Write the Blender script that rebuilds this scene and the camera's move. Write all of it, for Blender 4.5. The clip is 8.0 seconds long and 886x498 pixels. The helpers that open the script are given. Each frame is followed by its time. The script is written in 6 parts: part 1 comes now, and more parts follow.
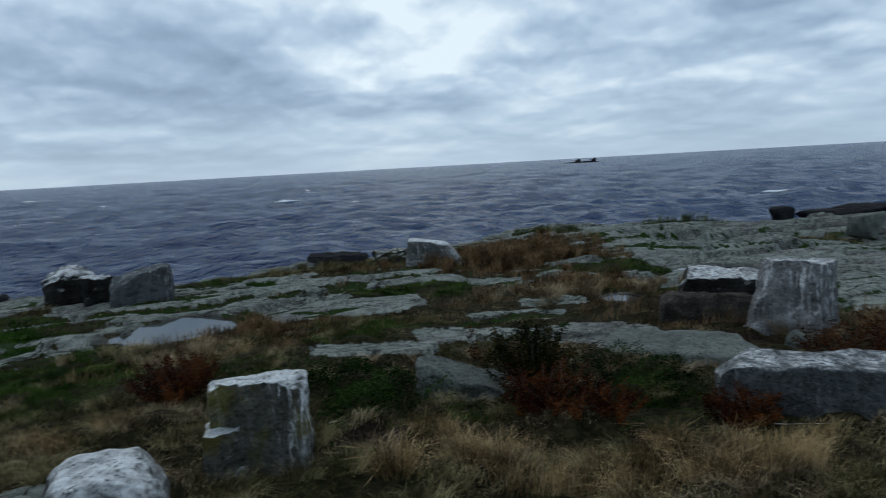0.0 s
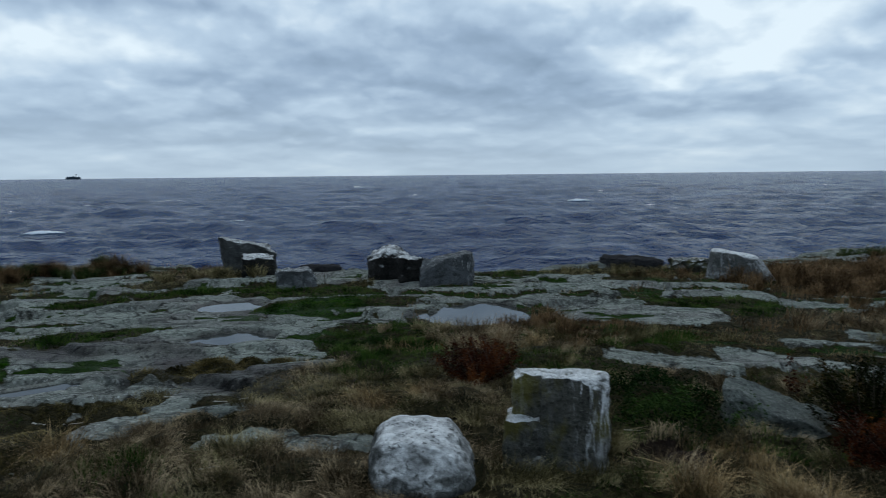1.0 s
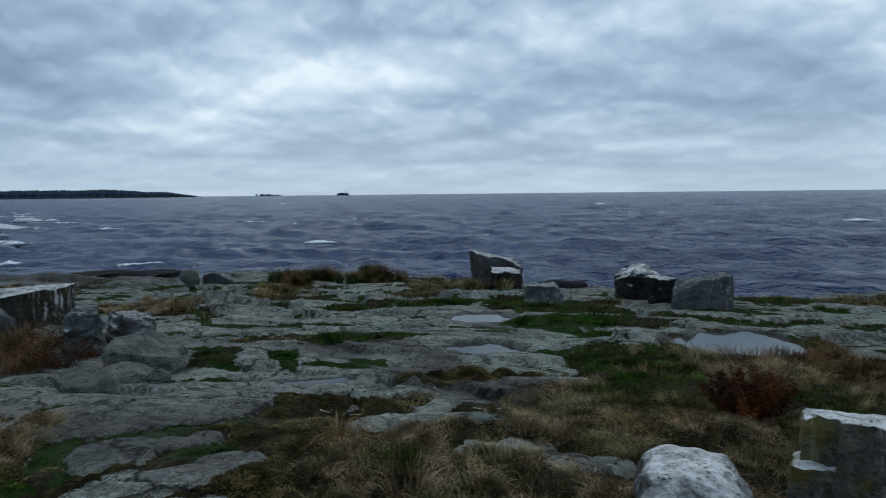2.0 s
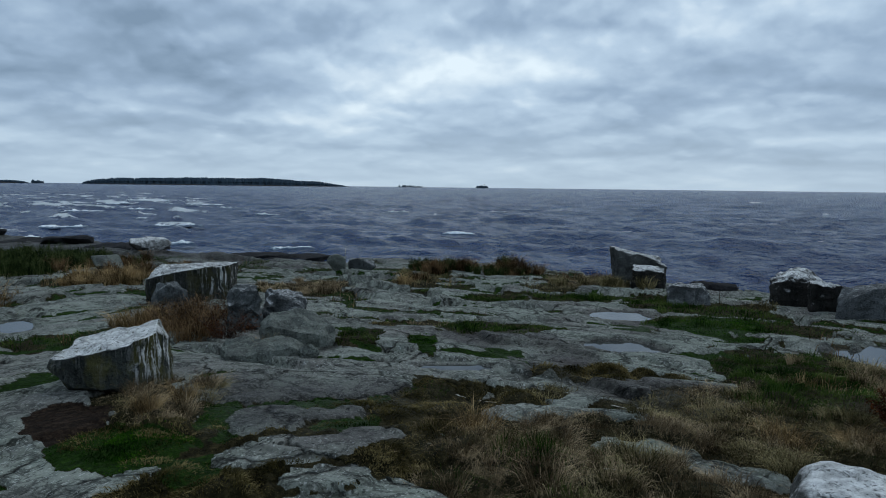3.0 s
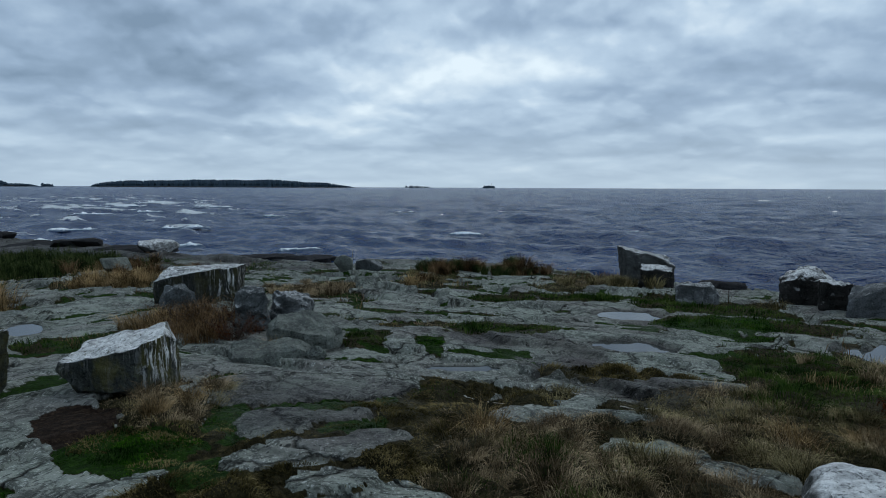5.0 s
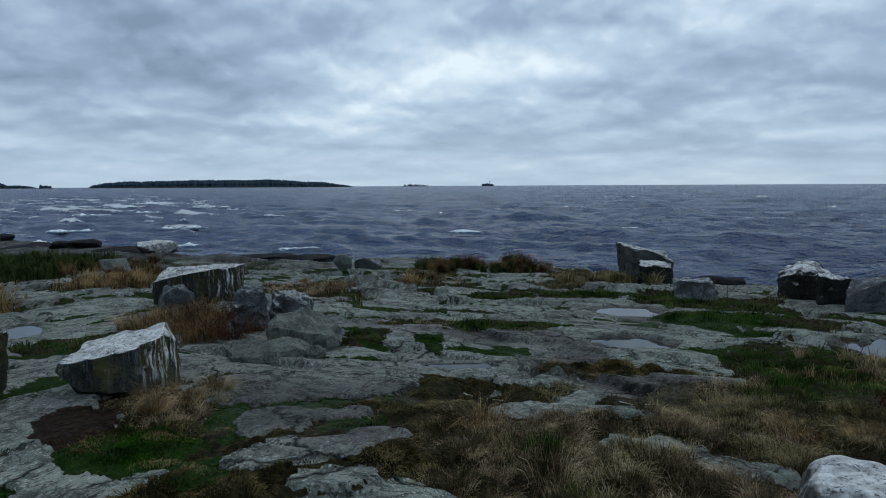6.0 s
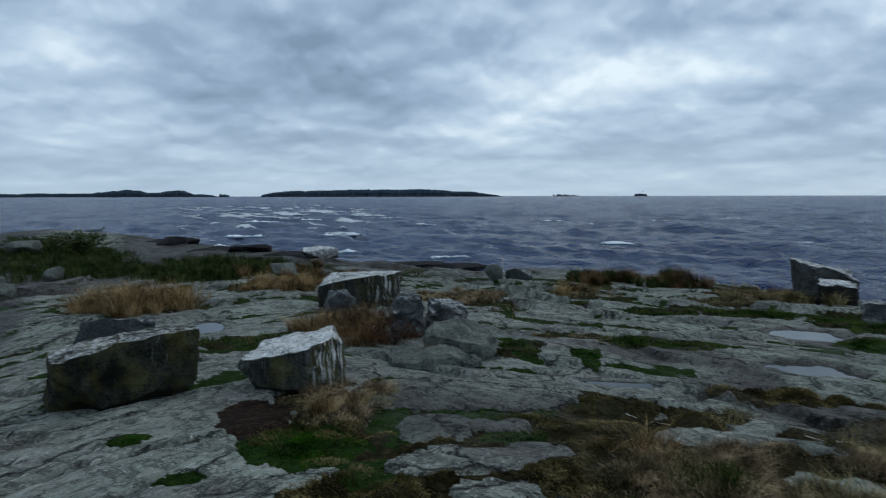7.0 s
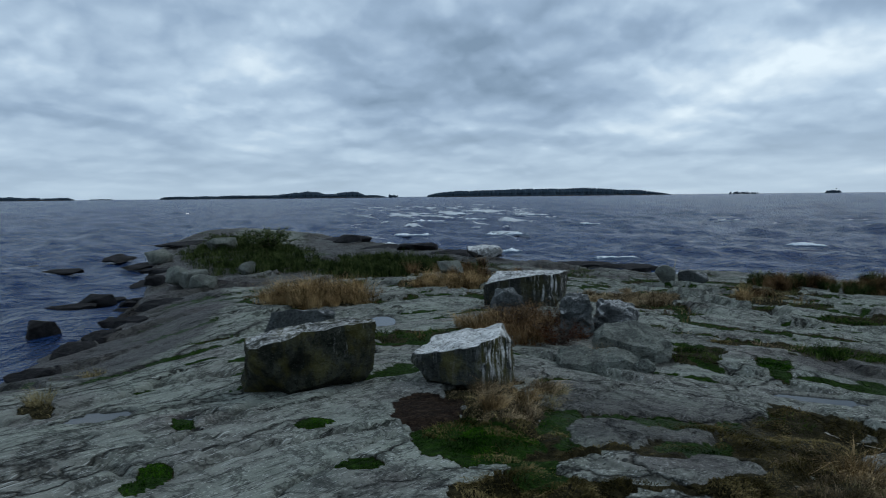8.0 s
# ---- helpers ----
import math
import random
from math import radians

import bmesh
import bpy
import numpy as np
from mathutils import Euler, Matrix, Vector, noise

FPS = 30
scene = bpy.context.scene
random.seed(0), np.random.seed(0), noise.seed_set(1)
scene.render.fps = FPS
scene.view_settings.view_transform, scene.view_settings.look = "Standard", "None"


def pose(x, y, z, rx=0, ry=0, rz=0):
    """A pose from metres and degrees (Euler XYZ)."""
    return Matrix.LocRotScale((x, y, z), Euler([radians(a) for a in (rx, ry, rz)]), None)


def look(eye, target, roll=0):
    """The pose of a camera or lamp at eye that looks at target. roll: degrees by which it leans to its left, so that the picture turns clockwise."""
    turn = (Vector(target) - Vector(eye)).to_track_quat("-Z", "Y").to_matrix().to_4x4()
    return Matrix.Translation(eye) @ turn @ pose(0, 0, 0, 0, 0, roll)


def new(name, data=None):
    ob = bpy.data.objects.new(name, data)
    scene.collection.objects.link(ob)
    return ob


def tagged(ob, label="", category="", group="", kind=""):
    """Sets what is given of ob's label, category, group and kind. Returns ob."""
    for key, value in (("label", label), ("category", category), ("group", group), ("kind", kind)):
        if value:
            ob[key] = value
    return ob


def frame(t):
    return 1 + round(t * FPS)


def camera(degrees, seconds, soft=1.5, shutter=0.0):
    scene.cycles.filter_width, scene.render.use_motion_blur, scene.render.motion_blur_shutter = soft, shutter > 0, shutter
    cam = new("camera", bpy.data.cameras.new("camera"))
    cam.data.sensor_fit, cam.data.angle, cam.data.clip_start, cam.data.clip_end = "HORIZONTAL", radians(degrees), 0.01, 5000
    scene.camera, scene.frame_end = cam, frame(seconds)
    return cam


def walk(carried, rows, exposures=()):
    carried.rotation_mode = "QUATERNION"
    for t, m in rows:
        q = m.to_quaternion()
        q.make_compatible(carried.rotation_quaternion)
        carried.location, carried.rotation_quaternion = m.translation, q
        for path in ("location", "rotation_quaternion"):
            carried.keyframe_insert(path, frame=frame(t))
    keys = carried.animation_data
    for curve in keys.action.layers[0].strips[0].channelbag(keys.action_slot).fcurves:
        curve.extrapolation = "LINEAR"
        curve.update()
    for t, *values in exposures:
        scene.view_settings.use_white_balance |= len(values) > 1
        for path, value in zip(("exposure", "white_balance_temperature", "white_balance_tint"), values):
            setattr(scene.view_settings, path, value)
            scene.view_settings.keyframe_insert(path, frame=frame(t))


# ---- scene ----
cam = camera(66.27, 8.0, soft=1.0, shutter=0.2)
# seconds, eye x y z, yaw to the left, pitch, roll
PATH = [
    (0.0, -0.000, 0.000, 1.646, 6.37, -7.02, 3.17),
    (0.5, -0.105, -0.046, 1.646, 19.09, -7.35, 1.84),
    (1.0, -0.163, -0.025, 1.649, 30.65, -6.25, 0.59),
    (1.5, -0.226, -0.064, 1.647, 40.41, -5.33, 1.04),
    (2.0, -0.300, -0.116, 1.648, 50.73, -4.67, 0.59),
    (2.2, -0.297, -0.159, 1.629, 54.10, -4.73, -0.09),
    (3.3, -0.315, -0.158, 1.618, 63.13, -5.35, -0.52),
    (3.5, -0.311, -0.149, 1.617, 62.72, -5.53, -0.33),
    (4.0, -0.325, -0.149, 1.624, 62.81, -5.99, -0.69),
    (4.5, -0.335, -0.145, 1.620, 63.71, -5.72, -0.56),
    (4.7, -0.327, -0.143, 1.621, 62.94, -5.06, -0.31),
    (5.8, -0.324, -0.147, 1.623, 63.05, -5.76, 0.02),
    (6.0, -0.313, -0.141, 1.619, 62.83, -5.35, 0.28),
    (6.5, -0.360, -0.186, 1.612, 64.90, -6.39, 0.23),
    (7.0, -0.399, -0.232, 1.632, 75.28, -4.49, 0.10),
    (7.5, -0.465, -0.290, 1.613, 82.56, -3.33, -0.70),
    (8.0, -0.446, -0.300, 1.618, 88.91, -4.46, 0.58),
]
walk(cam, [(t, pose(x, y, z, 90 + p, r, a)) for t, x, y, z, a, p, r in PATH])
scene.view_settings.exposure = 0.0

WATER = -1.25        # level of the lake
SUN_AZ, SUN_EL = 40.0, 48.0   # where the clouds are thinnest: degrees to the left of +y, and up


def bearing(az, r=1.0):
    """The way at az degrees to the left of +y."""
    return -math.sin(radians(az)) * r, math.cos(radians(az)) * r


# ---- light ----
def nd(tree, kind, **kw):
    n = tree.nodes.new(kind)
    for k, v in kw.items():
        n.inputs[k.replace("_", " ")].default_value = v
    return n


def ln(tree, a, b):
    tree.links.new(a, b)


def mth(tree, op, a, b=None, clamp=False):
    n = tree.nodes.new("ShaderNodeMath")
    n.operation, n.use_clamp = op, clamp
    for i, v in enumerate((a, b)):
        if v is None:
            continue
        if isinstance(v, (int, float)):
            n.inputs[i].default_value = v
        else:
            ln(tree, v, n.inputs[i])
    return n.outputs[0]


def ramp(tree, fac, stops):
    n = tree.nodes.new("ShaderNodeValToRGB")
    e = n.color_ramp.elements
    while len(e) < len(stops):
        e.new(0.5)
    for el, (p, c) in zip(e, stops):
        el.position = p
        el.color = (c, c, c, 1) if isinstance(c, (int, float)) else (*c, 1)
    ln(tree, fac, n.inputs[0])
    return n.outputs[0]


def mixc(tree, fac, a, b, blend="MIX"):
    n = tree.nodes.new("ShaderNodeMix")
    n.data_type, n.blend_type = "RGBA", blend
    for i, v in ((0, fac), (6, a), (7, b)):
        if isinstance(v, (int, float)):
            n.inputs[i].default_value = v
        elif isinstance(v, tuple):
            n.inputs[i].default_value = (*v, 1)
        else:
            ln(tree, v, n.inputs[i])
    return n.outputs[2]


def noise_tex(tree, vec, scale, detail=4.0, rough=0.55, dist=0.0):
    n = nd(tree, "ShaderNodeTexNoise", Scale=scale, Detail=detail, Roughness=rough, Distortion=dist)
    if vec is not None:
        ln(tree, vec, n.inputs["Vector"])
    return n.outputs["Fac"]


def mapped(tree, vec, scale=(1, 1, 1), loc=(0, 0, 0), rz=0.0):
    n = tree.nodes.new("ShaderNodeMapping")
    n.inputs["Scale"].default_value, n.inputs["Location"].default_value = scale, loc
    n.inputs["Rotation"].default_value = (0, 0, radians(rz))
    ln(tree, vec, n.inputs["Vector"])
    return n.outputs[0]


def overcast():
    w = bpy.data.worlds.new("overcast_sky")
    scene.world = w
    w.use_nodes = True
    t = w.node_tree
    t.nodes.clear()
    out, bg = t.nodes.new("ShaderNodeOutputWorld"), t.nodes.new("ShaderNodeBackground")
    ln(t, bg.outputs[0], out.inputs[0])
    sky = t.nodes.new("ShaderNodeTexSky")
    sky.sky_type, sky.sun_disc = "NISHITA", False
    sky.sun_elevation, sky.sun_rotation = radians(SUN_EL), radians(-SUN_AZ)
    way = t.nodes.new("ShaderNodeTexCoord").outputs["Generated"]
    sep = t.nodes.new("ShaderNodeSeparateXYZ")
    ln(t, way, sep.inputs[0])
    up = mth(t, "MAXIMUM", sep.outputs[2], 0.0)
    # clouds lie in flat layers that thin out towards the horizon
    hor = mth(t, "SQRT", mth(t, "ADD", mth(t, "MULTIPLY", sep.outputs[0], sep.outputs[0]), mth(t, "MULTIPLY", sep.outputs[1], sep.outputs[1])))
    hor = mth(t, "MAXIMUM", hor, 0.05)
    tall = mth(t, "MULTIPLY", mth(t, "LOGARITHM", mth(t, "ADD", up, 0.10), math.e), 0.46)
    flat = t.nodes.new("ShaderNodeCombineXYZ")
    ln(t, mth(t, "DIVIDE", sep.outputs[0], hor), flat.inputs[0])
    ln(t, mth(t, "DIVIDE", sep.outputs[1], hor), flat.inputs[1])
    ln(t, tall, flat.inputs[2])
    flat = flat.outputs[0]
    big = noise_tex(t, mapped(t, flat, (1, 1, 1.3), (3.1, 1.7, 0)), 2.2, 3, 0.5, 0.1)
    mid = noise_tex(t, flat, 5.2, 8, 0.50, 0.0)
    over = noise_tex(t, mapped(t, flat, (1, 1, 1), (0.01, 0, 0.05)), 5.2, 8, 0.50, 0.0)
    veil = noise_tex(t, mapped(t, flat, (1, 1, 2.0), (5, 2, 1)), 9.0, 6, 0.55, 0.1)
    wob = t.nodes.new("ShaderNodeVectorMath")
    wob.operation = "MULTIPLY_ADD"
    nz = nd(t, "ShaderNodeTexNoise", Scale=6.0, Detail=5.0, Roughness=0.55)
    ln(t, flat, nz.inputs["Vector"])
    ln(t, nz.outputs["Color"], wob.inputs[0])
    wob.inputs[1].default_value = (0.15, 0.15, 0.12)
    ln(t, mapped(t, flat, (1, 1, 1.25)), wob.inputs[2])

    def heaps(rise):
        """Heaped clouds, seen at their place or a little above it."""
        vo = t.nodes.new("ShaderNodeTexVoronoi")
        vo.feature = "SMOOTH_F1"
        for key, value in (("Scale", 6.5), ("Detail", 2.0), ("Roughness", 0.45), ("Lacunarity", 2.3), ("Smoothness", 0.55)):
            vo.inputs[key].default_value = value
        ln(t, mapped(t, wob.outputs[0], (1, 1, 1), (0, 0, rise)), vo.inputs["Vector"])
        return mth(t, "SUBTRACT", 1.0, vo.outputs["Distance"])

    puff = heaps(0.0)
    # lit tops and shaded undersides
    f = mth(t, "ADD", 0.405, mth(t, "MULTIPLY", mth(t, "SUBTRACT", mid, over), 0.24))
    f = mth(t, "ADD", f, mth(t, "MULTIPLY", mth(t, "SUBTRACT", puff, heaps(0.035)), 0.26))
    f = mth(t, "ADD", f, mth(t, "MULTIPLY", mth(t, "SUBTRACT", puff, 0.55), 0.12))
    f = mth(t, "ADD", f, mth(t, "MULTIPLY", mth(t, "SUBTRACT", big, 0.5), 0.52))
    f = mth(t, "ADD", f, mth(t, "MULTIPLY", mth(t, "SUBTRACT", mid, 0.5), 0.22))
    f = mth(t, "ADD", f, mth(t, "MULTIPLY", mth(t, "SUBTRACT", veil, 0.5), 0.12))
    # thick and thin parts of the deck, with one unseen bright part added over the lake
    for az, el, size, amount in CLOUDS:
        d = Vector((*bearing(az, math.cos(radians(el))), math.sin(radians(el))))
        v = t.nodes.new("ShaderNodeVectorMath")
        v.operation = "SUBTRACT"
        ln(t, way, v.inputs[0])
        v.inputs[1].default_value = d
        v2 = t.nodes.new("ShaderNodeVectorMath")
        v2.operation = "MULTIPLY"
        ln(t, v.outputs[0], v2.inputs[0])
        v2.inputs[1].default_value = (1, 1, 1.9)
        v3 = t.nodes.new("ShaderNodeVectorMath")
        v3.operation = "LENGTH"
        ln(t, v2.outputs[0], v3.inputs[0])
        g = mth(t, "SUBTRACT", 1.0, mth(t, "DIVIDE", v3.outputs["Value"], size), clamp=True)
        f = mth(t, "ADD", f, mth(t, "MULTIPLY", mth(t, "MULTIPLY", g, mid), amount))
    cloud = ramp(t, f, [(0.10, (0.205, 0.30, 0.42)), (0.27, (0.318, 0.44, 0.595)), (0.42, (0.476, 0.62, 0.775)), (0.61, (0.78, 0.91, 1.0))])
    pale = ramp(t, up, [(0.0, 1.0), (0.035, 0.55), (0.11, 0.0)])
    cloud = mixc(t, mth(t, "MULTIPLY", pale, 0.75), cloud, (0.475, 0.615, 0.745))
    blue = mixc(t, 1.0, sky.outputs[0], (0.10, 0.10, 0.10), "MULTIPLY")
    ln(t, mixc(t, 0.96, blue, cloud), bg.inputs[0])
    bg.inputs[1].default_value = 1.0


# bearing, height, size, more or less light: the deck's large thin and thick parts; the first is unseen, added to
# brighten the lake
CLOUDS = [(22, 36, 0.75, 0.45), (4, 5, 0.30, 0.22), (-4, 16, 0.30, 0.22), (22, 15, 0.25, 0.2), (65, 8.5, 0.15, 0.22), (55, 10.5, 0.13, 0.24), (40, 11.5, 0.20, 0.26), (57.5, 15.0, 0.14, -0.42), (86, 12.0, 0.30, -0.18), (72, 13.0, 0.2, -0.2), (113, 6, 0.34, -0.10),
          (100, 8, 0.25, 0.12), (9, 12, 0.24, 0.48), (-16, 9.5, 0.22, -0.12), (27.5, 9.5, 0.20, -0.35), (38, 6, 0.2, -0.12), (115, 12, 0.2, -0.05)]
overcast()
sun = new("sun", bpy.data.lights.new("sun", "SUN"))
sun.data.energy, sun.data.angle, sun.data.color = 0.5, radians(40), (1.0, 0.98, 0.95)
sun.matrix_world = look((*bearing(SUN_AZ, 40), 45), (0, 0, 0))


# ---- noise on arrays ----
def hashed(ix, iy, seed):
    h = (ix.astype(np.int64) * 374761393 + iy.astype(np.int64) * 668265263 + seed * 2147483647 + 1013904223) & 0xFFFFFFFF
    h = ((h ^ (h >> 13)) * 1274126177) & 0xFFFFFFFF
    h = ((h ^ (h >> 16)) * 2246822519) & 0xFFFFFFFF
    return ((h ^ (h >> 15)) & 0xFFFFFF) / float(0xFFFFFF)


def vnoise(x, y, seed=0):
    ix, iy = np.floor(x), np.floor(y)
    fx, fy = x - ix, y - iy
    fx, fy = fx * fx * fx * (fx * (fx * 6 - 15) + 10), fy * fy * fy * (fy * (fy * 6 - 15) + 10)
    a, b = hashed(ix, iy, seed), hashed(ix + 1, iy, seed)
    c, d = hashed(ix, iy + 1, seed), hashed(ix + 1, iy + 1, seed)
    return 2 * ((a * (1 - fx) + b * fx) * (1 - fy) + (c * (1 - fx) + d * fx) * fy) - 1


def fbm(x, y, octaves=4, seed=0):
    s, a = 0.0, 1.0
    for i in range(octaves):
        s = s + a * vnoise(x + 17.3 * i, y - 9.1 * i, seed + i)
        x, y, a = x * 2.03, y * 2.03, a * 0.5
    return s * 0.55


def cells(x, y, seed=0):
    """Distance to the edge between cells, and a number for the cell."""
    ix, iy = np.floor(x), np.floor(y)
    f1, f2, cid = np.full(x.shape, 9.0), np.full(x.shape, 9.0), np.zeros(x.shape)
    for dx in (-1, 0, 1):
        for dy in (-1, 0, 1):
            cx, cy = ix + dx, iy + dy
            px, py = cx + hashed(cx, cy, seed), cy + hashed(cx, cy, seed + 7)
            d = np.hypot(px - x, py - y)
            near = d < f1
            f2 = np.where(near, f1, np.minimum(f2, d))
            cid = np.where(near, hashed(cx, cy, seed + 13), cid)
            f1 = np.where(near, d, f1)
    return f2 - f1, cid


def smooth(a, b, x):
    t = np.clip((x - a) / (b - a), 0, 1)
    return t * t * (3 - 2 * t)


# ---- the lie of the land ----
# bearing and distance of the rock's outer edge
EDGE = [(-60, 26), (-27, 29), (-19, 27), (-10, 27), (1, 26), (4, 22), (10, 18.5), (17, 17.2), (25, 16.8), (33, 16.0), (41, 17.0), (50, 19.5), (58, 23), (66, 24.5),
        (72, 23), (79, 26), (85, 30), (90, 36), (96, 42), (100, 50), (108, 56), (111.5, 41), (113.3, 23.5), (115.4, 18.6), (119, 16.0), (122.6, 12.9), (128, 11), (150, 9), (190, 14), (240, 25)]
# still water on the rock: x, y, half width, half depth
POOLS = [(-4.70, 8.45, 0.72, 0.80), (-8.6, 7.5, 0.50, 0.42), (-6.55, 5.60, 0.52, 0.40), (-6.35, 3.15, 0.34, 0.13), (-11.6, -1.1, 0.22, 0.6), (-6.10, -3.10, 0.26, 0.17), (-6.05, -2.22, 0.17, 0.08), (3.6, 12.6, 0.9, 0.5), (1.35, 9.8, 0.3, 0.3)]
PATCHES = {}


def patch(kind, x, y, a, b):
    """Ground cover of that kind: half width across and half depth along the way out from the shore's top."""
    PATCHES.setdefault(kind, []).append((x, y, a, b))


patch("dry", -3.50, 2.25, 1.06, 0.47)
patch("olive", -3.43, 4.18, 0.73, 0.86)
patch("green", -4.45, 6.05, 0.85, 0.70)
patch("moss", -5.50, 0.73, 0.25, 0.41)
patch("moss", -5.00, 0.02, 0.43, 0.35)
patch("moss", -6.79, 0.90, 0.22, 0.36)
patch("dry", -6.46, 0.37, 0.41, 0.66)
patch("soil", -6.08, -0.35, 0.35, 0.56)
patch("mat", -4.00, 0.75, 0.37, 0.18)
patch("moss", -4.94, 1.48, 0.22, 0.25)
patch("mat", -5.41, 2.41, 0.40, 0.65)
patch("moss", -5.59, 1.30, 0.24, 0.27)
patch("mat", -4.10, 1.37, 0.22, 0.36)
patch("green", -8.47, 2.88, 0.38, 0.41)
patch("green", -8.23, 4.89, 0.92, 0.45)
patch("moss", -7.54, 3.37, 0.18, 0.29)
patch("green", -10.88, 8.25, 1.10, 0.61)
patch("green", -8.81, 9.21, 1.26, 0.77)
patch("dry", -14.85, 3.94, 1.03, 1.67)
patch("olive", -16.38, 7.74, 0.93, 1.16)
patch("dry", -14.01, 11.10, 1.21, 1.95)
patch("brown", -25.05, 12.77, 1.45, 2.48)
patch("brown", -22.65, 14.00, 0.95, 1.62)
patch("red", -11.14, 1.37, 0.70, 0.67)
patch("tan", -18.45, 0.11, 1.16, 1.76)
patch("reed", -26.76, -1.92, 2.23, 3.82)
patch("dry", -7.95, 1.59, 0.20, 0.32)
patch("green", -9.97, -0.65, 0.47, 0.52)
patch("tan", -16.01, -2.94, 1.37, 2.08)
patch("reed", -30.24, -8.54, 3.03, 5.20)
patch("reed", -24.98, -1.99, 2.18, 3.74)
patch("green", -25.31, 0.90, 1.26, 1.38)
patch("dry", -15.25, 4.29, 0.91, 1.48)
patch("dry", -6.55, 0.19, 0.43, 0.70)
patch("moss", -5.39, 0.73, 0.26, 0.42)
patch("green", -4.37, 6.23, 0.72, 0.79)
patch("olive", -3.63, 4.44, 0.65, 0.72)
patch("red", -3.18, 5.64, 0.28, 0.27)
patch("dry", -3.76, 2.63, 1.00, 0.59)
patch("olive", -3.82, 3.57, 0.60, 0.37)
patch("brown", -3.51, 8.15, 0.68, 1.17)
patch("green", -2.20, 7.89, 0.63, 0.69)
patch("green", -1.93, 10.83, 1.00, 1.09)
patch("brown", -0.76, 15.66, 1.78, 3.06)
patch("olive", -4.30, 15.45, 1.62, 2.00)
patch("leafy", -1.02, 4.91, 0.50, 0.62)
patch("dry", -0.95, 4.01, 0.24, 0.38)
patch("olive", -2.67, 6.71, 0.75, 0.72)
patch("tan", 0.18, 3.61, 1.69, 0.35)
patch("red", -3.12, 5.53, 0.36, 0.34)
patch("leafy", -1.37, 5.33, 0.50, 0.62)
patch("leafy", 0.95, 5.59, 0.46, 0.57)
patch("brown", -0.08, 17.75, 1.78, 3.06)
patch("brown", 1.00, 10.80, 0.98, 1.67)
patch("green", 1.73, 12.99, 0.99, 0.94)
patch("olive", 8.11, 18.59, 0.77, 0.95)
patch("green", 0.67, 31.32, 1.76, 1.93)
patch("green", 7.53, 29.75, 1.78, 1.95)
patch("red", 3.14, 6.92, 0.37, 0.35)
patch("olive", -2.65, 4.19, 0.98, 0.88)
patch("green", -1.68, 11.12, 0.86, 0.94)
patch("green", -2.11, 7.85, 0.55, 0.60)
patch("brown", -2.97, 7.85, 0.83, 0.97)
patch("olive", -0.92, 8.32, 1.55, 0.80)
patch("dry", -3.18, 7.01, 1.12, 0.96)
patch("dry", -16.05, 7.58, 0.41, 0.66)
patch("green", -13.57, 6.28, 0.33, 0.36)
patch("green", -11.44, 6.87, 0.64, 0.69)
patch("olive", -12.51, 8.89, 0.79, 0.98)
patch("dry", -13.02, 9.84, 0.56, 0.90)
patch("green", -10.56, 8.14, 0.77, 0.49)
patch("green", -9.75, 9.31, 0.63, 0.67)
patch("dry", -9.06, 4.21, 0.30, 0.38)
patch("moss", -7.65, 3.41, 0.20, 0.32)
patch("green", -7.11, 8.51, 1.52, 0.69)
patch("mat", -5.45, 4.35, 0.62, 0.22)
patch("olive", -8.53, 10.69, 0.28, 0.35)
patch("moss", -7.79, 3.49, 0.23, 0.37)
patch("green", -8.46, 4.74, 0.53, 0.49)
patch("dry", -13.82, 3.91, 0.53, 0.85)
patch("green", -12.59, 3.26, 0.43, 0.47)
patch("olive", -15.16, 7.08, 0.67, 0.83)
patch("brown", -15.63, 7.12, 0.36, 0.61)
patch("green", -23.11, 4.74, 0.48, 0.53)
patch("green", -19.32, 5.75, 0.42, 0.46)
patch("green", -25.14, 11.15, 0.70, 0.77)
patch("green", -13.69, 7.14, 0.44, 0.48)
patch("mat", -9.17, 3.69, 0.32, 0.24)
patch("green", -14.57, 3.06, 0.37, 0.40)
patch("mat", -5.68, 2.24, 0.47, 0.32)
patch("mat", -5.39, 2.66, 0.45, 0.58)
patch("green", -5.47, 2.44, 0.23, 0.25)
patch("mat", -5.77, 0.77, 0.21, 0.34)


patch("mat", -4.95, 0.75, 0.75, 0.55)
patch("mat", -4.75, 1.55, 0.60, 0.75)
patch("mat", -4.15, 0.70, 0.75, 0.40)
patch("moss", -5.6, 1.35, 0.6, 0.2)
patch("moss", -4.46, 0.36, 0.25, 0.3)
patch("moss", -4.85, 1.40, 0.22, 0.14)
patch("moss", -6.2, 1.0, 0.16, 0.5)
patch("olive", -5.9, 0.32, 0.42, 0.45)
patch("dry", -6.4, 0.75, 0.35, 0.3)
patch("mat", -5.2, 2.2, 0.7, 0.5)
patch("mat", -4.75, 2.80, 0.40, 0.40)
patch("olive", -5.05, 3.10, 0.45, 0.35)
patch("mat", -4.05, 1.45, 0.3, 0.3)
patch("mat", -5.35, 0.2, 0.5, 0.4)
patch("soil", -1.02, 3.95, 0.28, 0.22)
patch("soil", -1.85, 3.40, 0.25, 0.20)
patch("soil", -2.45, 3.15, 0.22, 0.18)
patch("soil", 0.75, 3.95, 0.25, 0.15)
patch("soil", 2.05, 7.0, 0.7, 0.35)
patch("leafy", 0.65, 5.15, 0.55, 0.5)
patch("green", -3.9, 4.9, 0.55, 0.45)
